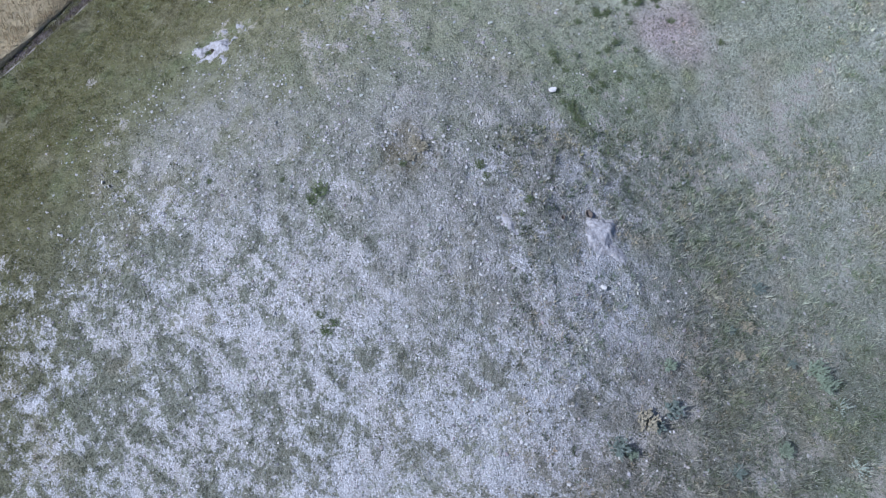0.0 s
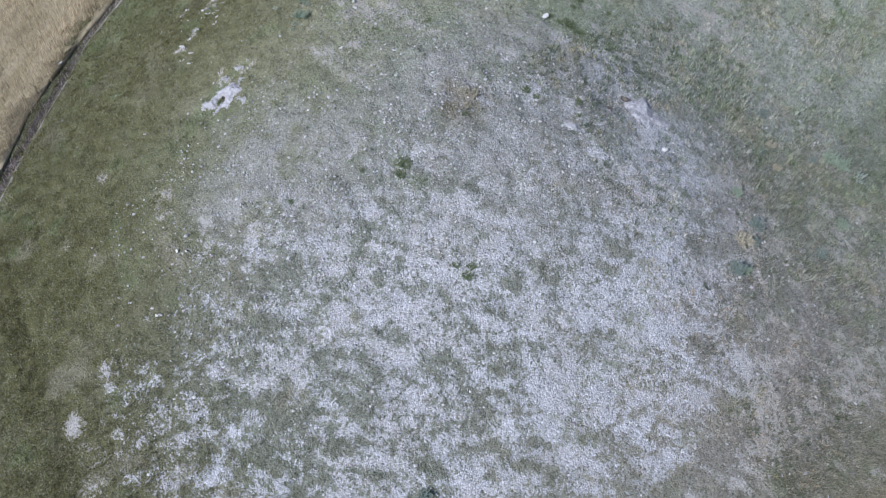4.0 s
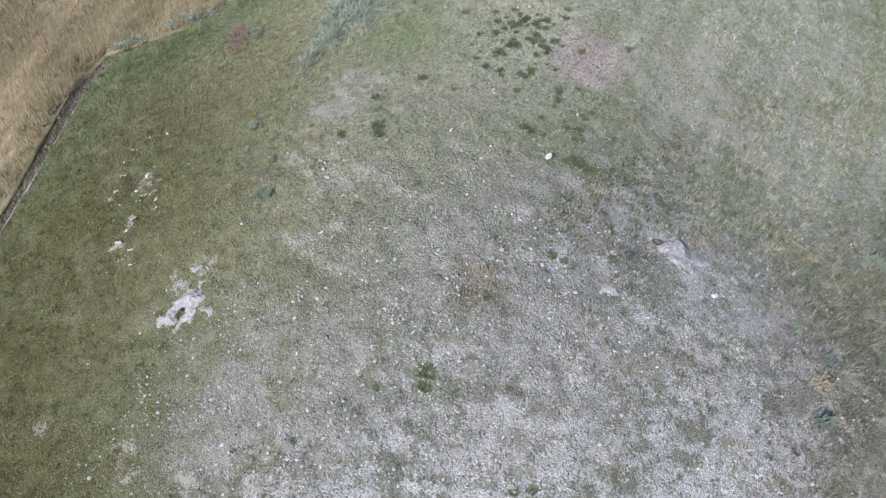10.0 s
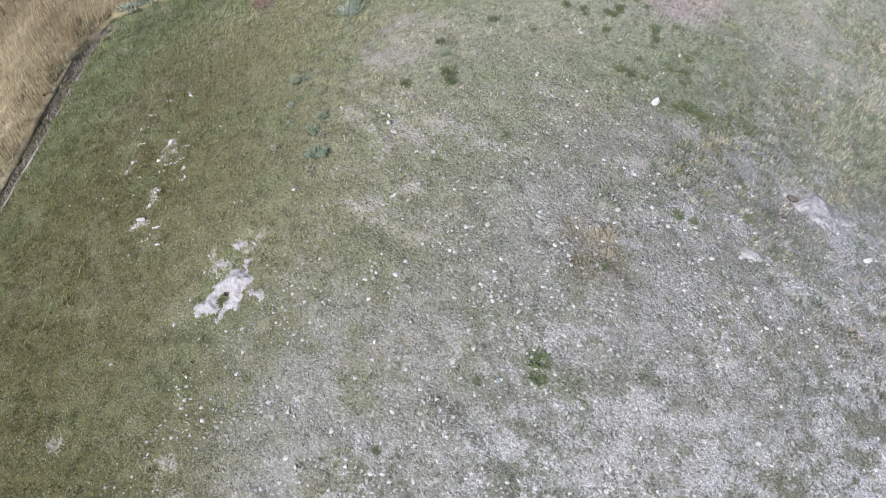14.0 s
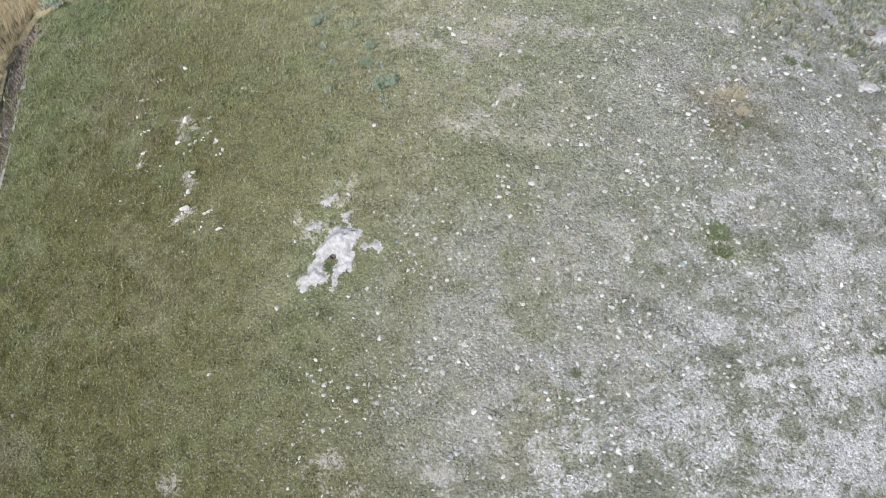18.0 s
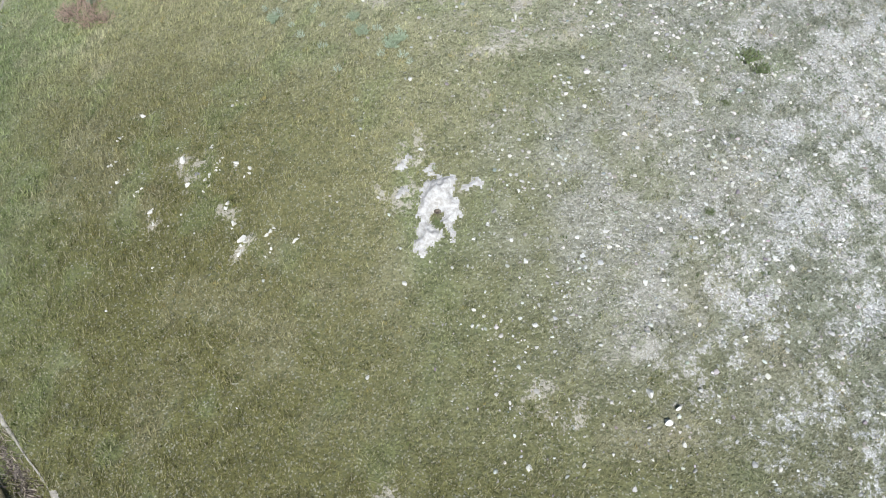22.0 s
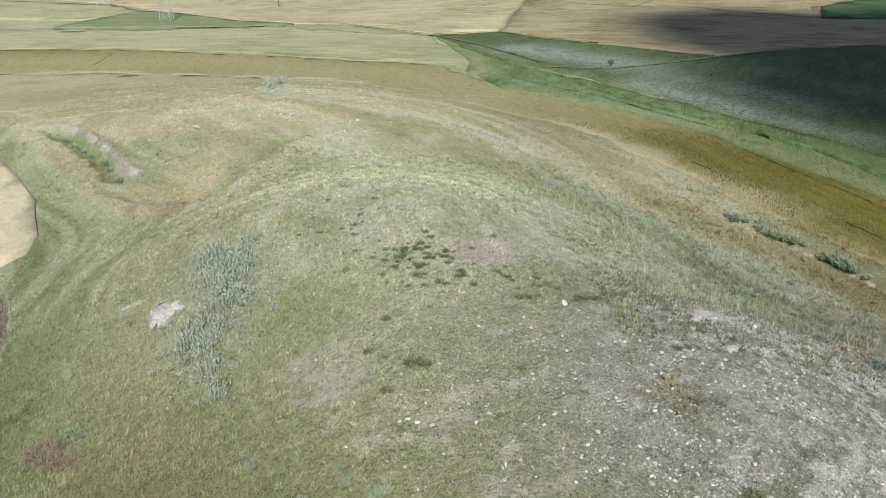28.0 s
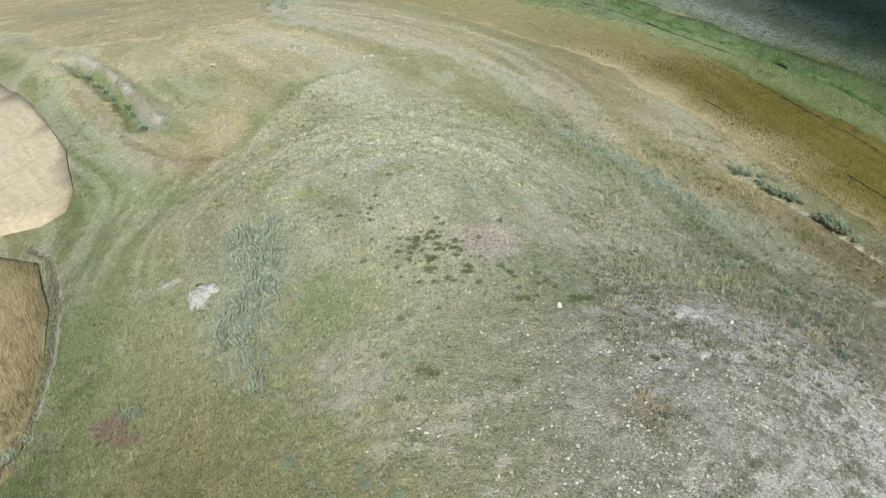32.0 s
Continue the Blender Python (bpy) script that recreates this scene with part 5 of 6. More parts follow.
def pebbles(count, x0, x1, y0, y1, low, high, name, label, weight):
    n = count * 5
    x, y = rng.uniform(x0, x1, n), rng.uniform(y0, y1, n)
    stay = rng.uniform(0, 1, n) < weight(x, y)
    x, y = x[stay][:count], y[stay][:count]
    n = len(x)
    size = low * (high / low) ** (rng.uniform(0, 1, n) ** 2.5)
    v, f = solid(1)
    form = v[None] * rng.uniform(0.55, 1.25, (n, len(v), 1)) * (size[:, None] * rng.uniform(0.45, 1.05, (n, 3)) * np.array([1, 1, 0.5]))[:, None]
    a = rng.uniform(0, 2 * np.pi, n)[:, None]
    px, py = form[:, :, 0] * np.cos(a) - form[:, :, 1] * np.sin(a), form[:, :, 0] * np.sin(a) + form[:, :, 1] * np.cos(a)
    at = np.stack([px + x[:, None], py + y[:, None], form[:, :, 2] + (height(x, y) + 0.2 * size)[:, None]], 2)
    tris = at[:, f].reshape(-1, 3, 3)
    col = np.array((0.54, 0.515, 0.46)) * rng.uniform(0.4, 1.1, (n, 1)) + rng.normal(0, 0.012, (n, 3))
    return tagged(triangles(name, tris, PEBBLE, np.clip(np.repeat(col, len(f), 0), 0, 0.8)), label, "pebbles", kind="stuff")


def stony(x, y):
    w = 0.7 * blob(x, y, -12.6, -3.2, 5.5, 7.5, 20) + 0.3 * blob(x, y, -16.5, -10.5, 3.0, 3.0) + 0.45 * blob(x, y, -7, -3, 8, 11) + 0.3 * blob(x, y, -5, 4, 6, 5) + 0.10 * blob(x, y, 0, 6, 7, 10) + 0.25 * blob(x, y, -20.4, -0.8, 2.0, 1.4)
    w = w + 0.05 * blob(x, y, -26.5, -6.5, 3.2, 2.2, 30) + 0.012 * blob(x, y, -17, 2, 18, 17) + 0.3 * blob(x, y, -24.4, 2.4, 1.2, 1.2)
    return np.clip(w, 0, 1) * (0.35 + 0.65 * smooth(0.35, 0.7, vnoise(x, y, 0.8, 131)))


pebbles(21000, -31, 6, -17, 15, 0.022, 0.09, "limestone_chips", "scattered pale limestone chips on bare soil", stony)


def crest(x, y):
    return (0.3 * blob(x, y, -19, 15, 12, 13) + 0.9 * blob(x, y, -9, 12, 9, 6) + 0.12 * blob(x, y, -30, 42, 12, 8)) * smooth(0.4, 0.7, vnoise(x, y, 1.8, 133))


pebbles(2600, -46, 2, 2, 52, 0.03, 0.10, "crest_chips", "sparse pale stones on the grassy crest", crest)


# ---- single stones ----
def stone_mesh(seed, flat):
    local = random.Random(seed)
    bm = bmesh.new()
    bmesh.ops.create_icosphere(bm, subdivisions=2, radius=0.5)
    cuts = [(Vector((local.gauss(0, 1), local.gauss(0, 1), local.gauss(0, 0.7))).normalized(), local.uniform(0.12, 0.34)) for _ in range(10)]
    for v in bm.verts:
        for n, d in cuts:
            over = v.co.dot(n) - d
            if over > 0:
                v.co -= n * over * 0.92
        v.co += 0.03 * noise.noise_vector(v.co * 4 + Vector((seed, 0, 0)))
        v.co.z *= flat
    me = bpy.data.meshes.new("stone")
    bm.to_mesh(me)
    bm.free()
    me.materials.append(STONE)
    return me


STONES = [stone_mesh(i, f) for i, f in enumerate((0.5, 0.6, 0.4, 0.5, 0.62, 0.45, 0.55, 0.36))]


def stone(x, y, size, label, group="", sink=0.0):
    ob = new("stone", STONES[rng.integers(len(STONES))])
    s = size * rng.uniform(0.85, 1.15, 3)
    ob.matrix_world = Matrix.Translation((x, y, gz(x, y) + size * (0.24 - sink))) @ Euler((rng.uniform(-0.25, 0.25), rng.uniform(-0.25, 0.25), rng.uniform(0, 6.28))).to_matrix().to_4x4() @ Matrix.Diagonal((*s, 1))
    return tagged(ob, label, "stone", group)


NAMED_STONES = [  # place and width of the stones that stand out
    (-15.62, 5.5, 0.36), (-16.11, 0.4, 0.20), (-11.85, -2.28, 0.32), (-3.77, 1.85, 0.27), (-8.18, 6.37, 0.34), (-6.02, -8.46, 0.18), (-15.97, -8.63, 0.22), (-14.75, -12.29, 0.27), (-15.11, -11.72, 0.31),
    (-15.13, -10.49, 0.22), (-17.58, -10.9, 0.16), (-21.35, -11.54, 0.2), (-12.78, -13.88, 0.24), (-16.11, -12.4, 0.14), (-28.82, -4.12, 0.26), (-27.74, -7.26, 0.26), (-24.88, -8.34, 0.3), (-27.07, -5.91, 0.3),
    (-12.97, 8.48, 0.14), (-12.85, -14.03, 0.2), (-0.94, 0.41, 0.25), (-0.13, -6.1, 0.28), (-7.65, 3.78, 0.22), (-13.1, 0.45, 0.16), (-20.62, -1.15, 0.3), (-20.2, -1.3, 0.22), (-20.9, -0.9, 0.2), (-22.2, 11.0, 0.22),
    (-22.5, 10.6, 0.2), (-14.5, -12.0, 0.2), (-14.0, -11.6, 0.18), (-14.3, -10.4, 0.17), (-15.9, -13.0, 0.14), (-30.4, -14.0, 0.3), (-20.0, 3.2, 0.12), (-18.2, 6.9, 0.14), (-19.4, 6.2, 0.16), (-17.3, -2.0, 0.13),
]
for x, y, size in NAMED_STONES:
    stone(x, y, size * (1.15 if size > 0.35 else 0.95), "angular pale limestone block lying in short grass", "loose limestone blocks")
# chips of chalk turned up in a loose chain across the west slope
for x, y in ((-29.42, -4.78), (-27.1, -5.84), (-25.94, -6.07), (-26.01, -6.3), (-26.22, -6.47), (-25.43, -6.31), (-25.03, -6.54), (-29.42, -5.63), (-28.9, -6.04), (-29.09, -6.26), (-28.29, -6.62), (-26.16, -6.79), (-26.78, -6.61), (-27.73, -7.26), (-27.56, -7.56), (-25.49, -7.34), (-25.22, -7.89), (-24.18, -8.08), (-24.81, -8.43), (-24.89, -8.57), (-24.19, -8.65), (-23.44, -8.39), (-26.25, -5.64)):
    turn, far = rng.uniform(0.6, 1.1), rng.uniform(0.04, 0.13)
    for w in (-1, 0, 1):
        stone(x + w * far * math.cos(turn) + rng.normal(0, 0.03), y + w * far * math.sin(turn) + rng.normal(0, 0.03), rng.uniform(0.07, 0.19), "lump of whitish chalk lying in olive grass", "chalk lumps on the west slope", 0.12)
placed = 0
while placed < 250:
    x, y = rng.uniform(-31, 1), rng.uniform(-17, 13)
    if rng.uniform() < float(stony(np.array([x]), np.array([y]))[0]):
        stone(x, y, 0.075 + 0.12 * rng.uniform() ** 2.5, "small pale limestone lump on stony soil", "small stones on the mound", 0.04)
        placed += 1
for x, y, size in ((-41.9, 42.0, 0.75), (-33.6, 45.6, 0.65), (-34.4, 46.0, 0.5), (-28.2, 44.7, 0.45), (-28.8, 44.5, 0.5), (-36.0, 75.4, 0.8), (-35.6, 46.6, 0.4), (-25.2, 44.6, 0.35), (-33.0, 20.4, 0.3), (-47.9, 37.6, 0.4)):
    stone(x, y, size, "weathered pale boulder half sunk in dry grass", "boulders on the spur")


# ---- plants ----
SILVER_LEAF = mottled("silver_leaf", (0.60, 0.65, 0.53), (0.48, 0.54, 0.415), 14, 0.8, 0, 0.2, 0.15, True)
GREEN_LEAF = mottled("dark_green_leaf", (0.175, 0.22, 0.093), (0.24, 0.28, 0.135), 14, 0.8, 0, 0.2, 0.3, True)
RED_TWIG = mottled("reddish_dry_twig", (0.40, 0.28, 0.215), (0.50, 0.38, 0.30), 14, 0.9, 0, 0.15, 0, True)
DITCH_LEAF = mottled("grey_green_bush_leaf", (0.32, 0.385, 0.25), (0.43, 0.485, 0.35), 14, 0.8, 0, 0.2, 0.2, True)
DRY_STEM = mottled("bleached_dry_stem", (0.42, 0.37, 0.25), (0.28, 0.25, 0.16), 14, 0.9)
BLUE_LEAF = mottled("grey_green_thistle_leaf", (0.20, 0.24, 0.19), (0.30, 0.34, 0.28), 14, 0.85, 0, 0.15, 0, True)


def sprig_triangles(local, stems, tall, spread, leaves, leaf, rise):
    """Upright stems with small leaves all along them: corners of stems and of leaves."""
    wood, green = [], []
    for _ in range(stems):
        a, r = local.uniform(0, 6.283), spread * math.sqrt(local.uniform(0, 1))
        foot = Vector((0.45 * r * math.cos(a), 0.45 * r * math.sin(a), -0.03))
        tip = Vector((r * math.cos(a), r * math.sin(a), tall * local.uniform(0.6, 1.1) * (1 - 0.35 * (r / spread) ** 2)))
        side = Vector((-math.sin(a), math.cos(a), 0)) * 0.012
        wood.append((foot - side, foot + side, tip))
        for k in range(leaves):
            w = 0.15 + 0.85 * (k + local.uniform(0, 1)) / leaves
            at = foot.lerp(tip, w)
            b = local.uniform(0, 6.283)
            out = Vector((math.cos(b), math.sin(b), local.uniform(0.3, 1.3) * rise)).normalized() * leaf * local.uniform(0.7, 1.3)
            wide = Vector((-math.sin(b), math.cos(b), 0)) * leaf * (0.3 if rise < 2 else 0.16)
            green.append((at - wide, at + wide, at + out))
    return np.array([[c[:] for c in t] for t in wood]), np.array([[c[:] for c in t] for t in green])


def shrub(name, seed, stems, tall, spread, leaves, leaf, leaf_mat, stem_mat, label, category, rise=1.0):
    root = new(name)
    wood, green = sprig_triangles(random.Random(seed), stems, tall, spread, leaves, leaf, rise)
    triangles("woody_base", wood, stem_mat, None, root)
    triangles("foliage", green, leaf_mat, None, root, True)
    root.location = (0, 0, -60)
    return tagged(root, label, category)


def plant(source, x, y, scale, group="", label=""):
    m = Matrix.Translation((x, y, gz(x, y))) @ Matrix.Rotation(rng.uniform(0, 6.283), 4, "Z")
    ob = copy_thing(source, m)
    ob.scale = (scale, scale, scale * rng.uniform(0.85, 1.15))
    return tagged(ob, label, "", group)


sage = [shrub("wormwood_shrub", 200 + i, 30, 0.52, 0.5, 10, 0.12, SILVER_LEAF, DRY_STEM, "silvery grey-green wormwood bush on the slope", "shrub", 4.0) for i in range(4)]
herb = [shrub("green_herb", 220 + i, 60, 0.13, 0.3, 5, 0.055, GREEN_LEAF, BRANCH, "low dark green leafy herb cushion", "herb") for i in range(3)]
thorn = [shrub("thorn_bush", 240 + i, 60, 0.42, 0.62, 8, 0.06, RED_TWIG, BRANCH, "reddish dry thorn bush with bare twigs", "bush") for i in range(1)]
thistle = [shrub("dry_thistle", 250 + i, 26, 0.3, 0.36, 9, 0.10, BLUE_LEAF if i else DRY_STEM, DRY_STEM, "spreading grey-green thistle with dry stems", "thistle") for i in range(2)]
ditch_bush = [shrub("ditch_bush", 270 + i, 55, 0.62, 0.6, 9, 0.13, DITCH_LEAF, BRANCH, "grey-green leafy bush along the ditch", "bush", 1.6) for i in range(2)]
sources = sage + herb + thorn + thistle + ditch_bush

# the wormwood stand on the west shoulder, outlined in the plan
STAND = [(-31.6, 12.5), (-31.0, 13.2), (-29.5, 13.3), (-28.8, 12.8), (-28.2, 10.2), (-27.6, 7.6), (-28.2, 7.1), (-28.3, 6.2), (-28.2, 5.3), (-27.5, 3.7), (-27.2, 2.3), (-27.5, 2.1), (-28.0, 3.5), (-28.7, 4.2), (-29.8, 5.1), (-30.2, 5.9), (-30.6, 7.0), (-30.4, 7.5), (-29.6, 7.9), (-29.8, 9.3), (-30.5, 10.2), (-31.1, 11.0)]
placed = 0
while placed < 205:
    x, y = rng.uniform(-33.2, -25.8), rng.uniform(0.8, 15.4)
    rim = float(inside(np.array([x]), np.array([y]), STAND)[0])
    if rim < 0.08 + 1.1 * rng.uniform(0, 1) ** 5 and rng.uniform() < 0.35 + 0.65 * float(vnoise(x, y, 0.9, 141)):
        plant(sage[placed % 4], x, y, rng.uniform(0.55, 1.0) * (1 if rim < -0.15 else 0.62), "wormwood stand")
        placed += 1
for x, y, s in ((-30.0, 17.0, 1.1), (-29.5, 17.4, 0.9), (-29.2, 16.2, 0.8), (-27.2, 5.8, 0.9), (-27.0, 5.3, 0.8), (-26.6, 6.3, 0.8), (-25.2, -1.2, 0.8), (-25.0, -0.8, 0.6), (-23.5, -3.0, 0.7), (-22.9, -2.1, 0.6), (-21.2, -3.8, 0.75), (-21.0, -4.0, 0.6),
                (-21.6, -3.4, 0.8), (-21.8, -3.6, 0.7), (-22.9, -4.0, 0.6), (-24.2, -2.5, 0.7), (-24.0, -1.6, 0.5), (-20.15, -6.9, 0.45), (-25.5, 0.6, 0.6), (-26.2, 1.6, 0.7), (-26.6, 2.8, 0.7), (-26.9, 3.7, 0.8), (-25.8, 0.0, 0.5), (-22.3, -5.0, 0.4), (-25.6, -1.0, 0.6), (-25.0, -1.4, 0.5), (-23.9, -1.4, 0.6), (-23.6, -2.2, 0.5), (-22.0, -2.8, 0.7), (-21.4, -2.9, 0.6), (-24.6, -1.9, 0.5), (-27.6, 2.3, 0.6), (-27.4, 0.3, 0.5), (-27.1, 2.0, 0.6), (-26.9, 5.6, 0.7), (-26.5, 5.2, 0.7), (-26.9, 6.0, 0.6), (-33.0, 2.7, 0.7), (-32.7, 2.5, 0.6)):
    plant(sage[rng.integers(4)], x, y, 0.46 * s, "wormwood on the shoulder")
for i in range(60):
    w = rng.uniform(0, 1)
    plant(sage[i % 4], -11.9 + 8.4 * w + rng.normal(0, 0.9), 31.5 - 8.4 * w + rng.normal(0, 1.3), rng.uniform(0.35, 0.75), "wormwood on the east slope")
for x, y, s in ((0.2, 29.0, 1.0), (0.5, 28.8, 0.8), (1.0, 28.5, 0.6), (1.8, 28.2, 0.6), (1.5, 27.4, 0.7), (1.9, 26.7, 1.0), (2.3, 26.2, 1.0), (2.6, 25.8, 0.7), (3.0, 25.4, 0.9), (3.4, 24.8, 0.5), (4.0, 23.1, 1.0), (4.3, 22.6, 1.2), (4.6, 22.0, 1.2), (4.9, 21.5, 0.8), (5.3, 20.6, 0.6), (-0.4, 18.4, 0.4)):
    plant(ditch_bush[rng.integers(2)], x, y, s, "bushes along the ditch")
for x, y, s in ((-33.0, 2.8, 0.6), (-32.6, 2.6, 0.5), (-33.3, 2.6, 0.4), (-21.5, -3.4, 0.5), (-21.3, -3.2, 0.4), (-22.4, -2.8, 0.4), (-22.7, -2.2, 0.35), (-25.2, -1.6, 0.4), (-21.7, 2.2, 0.35), (-5.3, 14.6, 0.8), (-4.8, 14.9, 0.7), (-2.6, 12.7, 0.6), (-2.8, 6.8, 0.45), (-5.6, 8.6, 0.5)):
    plant(ditch_bush[rng.integers(2)], x, y, s, "low bushes on the mound", "low grey-green leafy bush in short grass")
for x, y, s in ((-1.8, 15.6, 0.9), (-4.0, 15.4, 0.8), (-43.6, 75.5, 1.8), (-43.2, 77.5, 1.9), (-43.9, 73.5, 1.6), (-42.8, 71.5, 1.5), (-43.0, 79.5, 1.7), (-44.6, 81.5, 1.6), (-42.0, 68.5, 1.4), (-41.4, 66, 1.2)):
    plant(sage[rng.integers(4)], x, y, s, "tall wormwood by the track")
for i in range(22):
    w = rng.uniform(0, 1)
    plant((sage + ditch_bush)[i % 6], -57.5 + 13.5 * w + rng.normal(0, 0.3), 46.6 - 15.2 * w + rng.normal(0, 0.3), rng.uniform(0.5, 0.95), "bushes in the gully")
for i in range(130):
    x, y = (rng.normal(-21.4, 1.0), rng.normal(9.2, 1.1)) if i < 54 else (rng.normal(-24.6, 1.5), rng.normal(13.4, 1.5)) if i < 80 else (rng.normal(-20.4, 1.2), rng.normal(8.6, 1.6)) if i < 110 else (rng.normal(-16, 1.4), rng.normal(7.8, 1.2))
    plant(herb[i % 3], x, y, rng.uniform(0.35, 0.8), "herb cushions on the top")
for x, y, s in ((-14.9, 6.1, 1.1), (-14.5, 6.2, 0.9), (-14.2, 6.4, 0.8), (-15.1, 5.8, 0.6), (-22.0, 4.7, 0.8), (-20.9, 1.6, 1.2), (-20.5, 1.3, 0.9), (-22.4, 2.6, 0.8), (-21.6, 0.4, 0.8), (-12.3, -3.3, 1.3), (-12.0, -3.6, 1.0), (-7.5, -3.3, 1.0), (-7.7, -3.0, 0.8), (-8.0, -3.5, 0.6),
                (-11.2, 4.0, 0.7), (-10.7, 3.7, 0.5), (-12.5, 2.4, 0.8), (-12.1, 2.6, 0.6), (-12.8, -0.3, 0.6), (-19.99, -8.16, 0.55), (-20.02, -8.05, 0.4), (-17.8, 12.6, 0.7), (-13.0, -4.7, 0.5), (-13.6, -7.6, 0.5), (-9.9, 12.0, 0.7), (-8.6, 11.0, 0.6), (-18.4, -1.2, 0.7), (-17.6, 0.9, 0.6)):
    plant(herb[rng.integers(3)], x, y, s, "scattered herb cushions")
for x, y, s in ((-33.9, 2.1, 1.1), (-33.2, 2.2, 0.9), (-33.8, 2.6, 0.8), (-33.3, 1.7, 0.9), (-34.4, 2.4, 0.7), (-32.6, 1.5, 0.8), (-32.2, 1.3, 0.6), (-33.0, 1.3, 0.6), (-37.2, -4.6, 0.6)):
    plant(thorn[0], x, y, s, "thorn bushes", "reddish dry thorn bush on the west slope")
for i in range(26):
    w = rng.uniform(0, 1)
    plant((sage + herb)[i % 7], -38.4 + 0.5 * w + rng.normal(0, 0.18), -3.6 + 6.2 * w, rng.uniform(0.5, 0.95), "weeds at the wheat's corner")
for x, y, s in ((-4.14, 8.55, 1.2), (-3.0, 6.35, 1.2), (-2.0, 10.75, 0.9), (-8.33, 12.7, 0.9), (-3.6, 7.9, 0.8), (-1.98, -8.35, 0.9), (-6.8, 11.3, 0.6), (-5.6, 13.6, 0.7)):
    plant(thistle[1], x, y, s, "thistles")
for x, y, s in ((-3.8, 7.5, 1.3), (-13.3, 0.4, 0.8), (-13.0, 0.0, 0.6), (-13.6, 0.2, 0.6), (-4.6, -17.5, 0.8), (-6.9, 12.0, 0.8), (-5.9, 11.5, 0.7)):
    plant(thistle[0], x, y, s, "thistles", "bleached dry thistle with straw stems")
for source in sources:
    for child in list(source.children):
        bpy.data.objects.remove(child)
    bpy.data.objects.remove(source)


# ---- animal burrows with their dug-out soil ----
def heap(outlines, tall, mat, parent, label, seed, sparse=0.0):
    """Loose soil inside outlines of the plan, thin and ragged at the rim."""
    step = 0.045
    every = [p for ring in outlines for p in ring]
    xs, ys = np.arange(min(p[0] for p in every) - 0.2, max(p[0] for p in every) + 0.2, step), np.arange(min(p[1] for p in every) - 0.2, max(p[1] for p in every) + 0.2, step)
    ux, uy = np.meshgrid(xs, ys)
    rim = np.full(ux.shape, 9.0)
    for ring in outlines:
        rim = np.minimum(rim, inside(ux, uy, ring))
    rim = rim + 0.22 * (fbm(ux, uy, 0.22, seed) - 0.5) + 0.12 * (vnoise(ux, uy, 0.07, seed + 3) - 0.5)
    rim = rim + sparse * (vnoise(ux, uy, 0.13, seed + 5) + vnoise(ux, uy, 0.3, seed + 6) - 0.75)
    h = 0.03 - rim
    lift = smooth(0.0, 0.34, h) * (0.45 + 1.1 * fbm(ux, uy, 0.4, seed + 1)) + 0.1 * smooth(0.0, 0.1, h)
    ids, verts, faces = {}, [], []
    z = height(ux.ravel(), uy.ravel()).reshape(ux.shape) + lift * tall + 0.022 * (vnoise(ux, uy, 0.11, seed + 2) - 0.3) * (h > 0)
    for i in range(len(ys) - 1):
        for j in range(len(xs) - 1):
            if h[i, j] > 0.0:
                quad = []
                for a, b in ((i, j), (i, j + 1), (i + 1, j + 1), (i + 1, j)):
                    if (a, b) not in ids:
                        ids[a, b] = len(verts)
                        verts.append((ux[a, b], uy[a, b], z[a, b]))
                    quad.append(ids[a, b])
                faces.append(quad)
    root_of = list(range(len(verts)))

    def top(i):
        while root_of[i] != i:
            root_of[i] = root_of[root_of[i]]
            i = root_of[i]
        return i

    for quad in faces:
        for i in quad[1:]:
            root_of[top(i)] = top(quad[0])
    piles = {}
    for quad in faces:
        piles.setdefault(top(quad[0]), []).append(quad)
    for pile in piles.values():
        if len(pile) > 8:
            used = sorted({i for quad in pile for i in quad})
            at = {i: k for k, i in enumerate(used)}
            link_mesh("spoil_heap", [verts[i] for i in used], [[at[i] for i in quad] for quad in pile], mat, parent, label, True)


def hole(x, y, r, parent):
    """The dark mouth: an uneven ring that dips to a floor."""
    verts, faces, n = [], [], 14
    for ring, (w, down) in enumerate(((1.25, 0.035), (0.95, 0.05), (0.7, -0.02), (0.0, -0.06))):
        for k in range(n):
            a = 6.283 * k / n
            rr = r * w * (0.8 + 0.4 * float(vnoise(x + math.cos(a), y + math.sin(a), 0.5, 141)))
            verts.append((x + rr * math.cos(a), y + rr * math.sin(a) * 0.75, gz(x, y) + down + 0.06))
    for ring in range(3):
        for k in range(n):
            a, b = ring * n + k, ring * n + (k + 1) % n
            faces.append((a, b, b + n, a + n))
    return link_mesh("burrow_mouth", verts, faces, DARK_SOIL, parent, "dark open burrow mouth", True)


def clod(x, y, size, parent):
    ob = new("clod", STONES[rng.integers(len(STONES))])
    ob.parent = parent
    ob.matrix_world = Matrix.Translation((x, y, gz(x, y) + 0.3 * size)) @ Matrix.Rotation(rng.uniform(0, 6.28), 4, "Z") @ Matrix.Diagonal((size, size, size, 1))


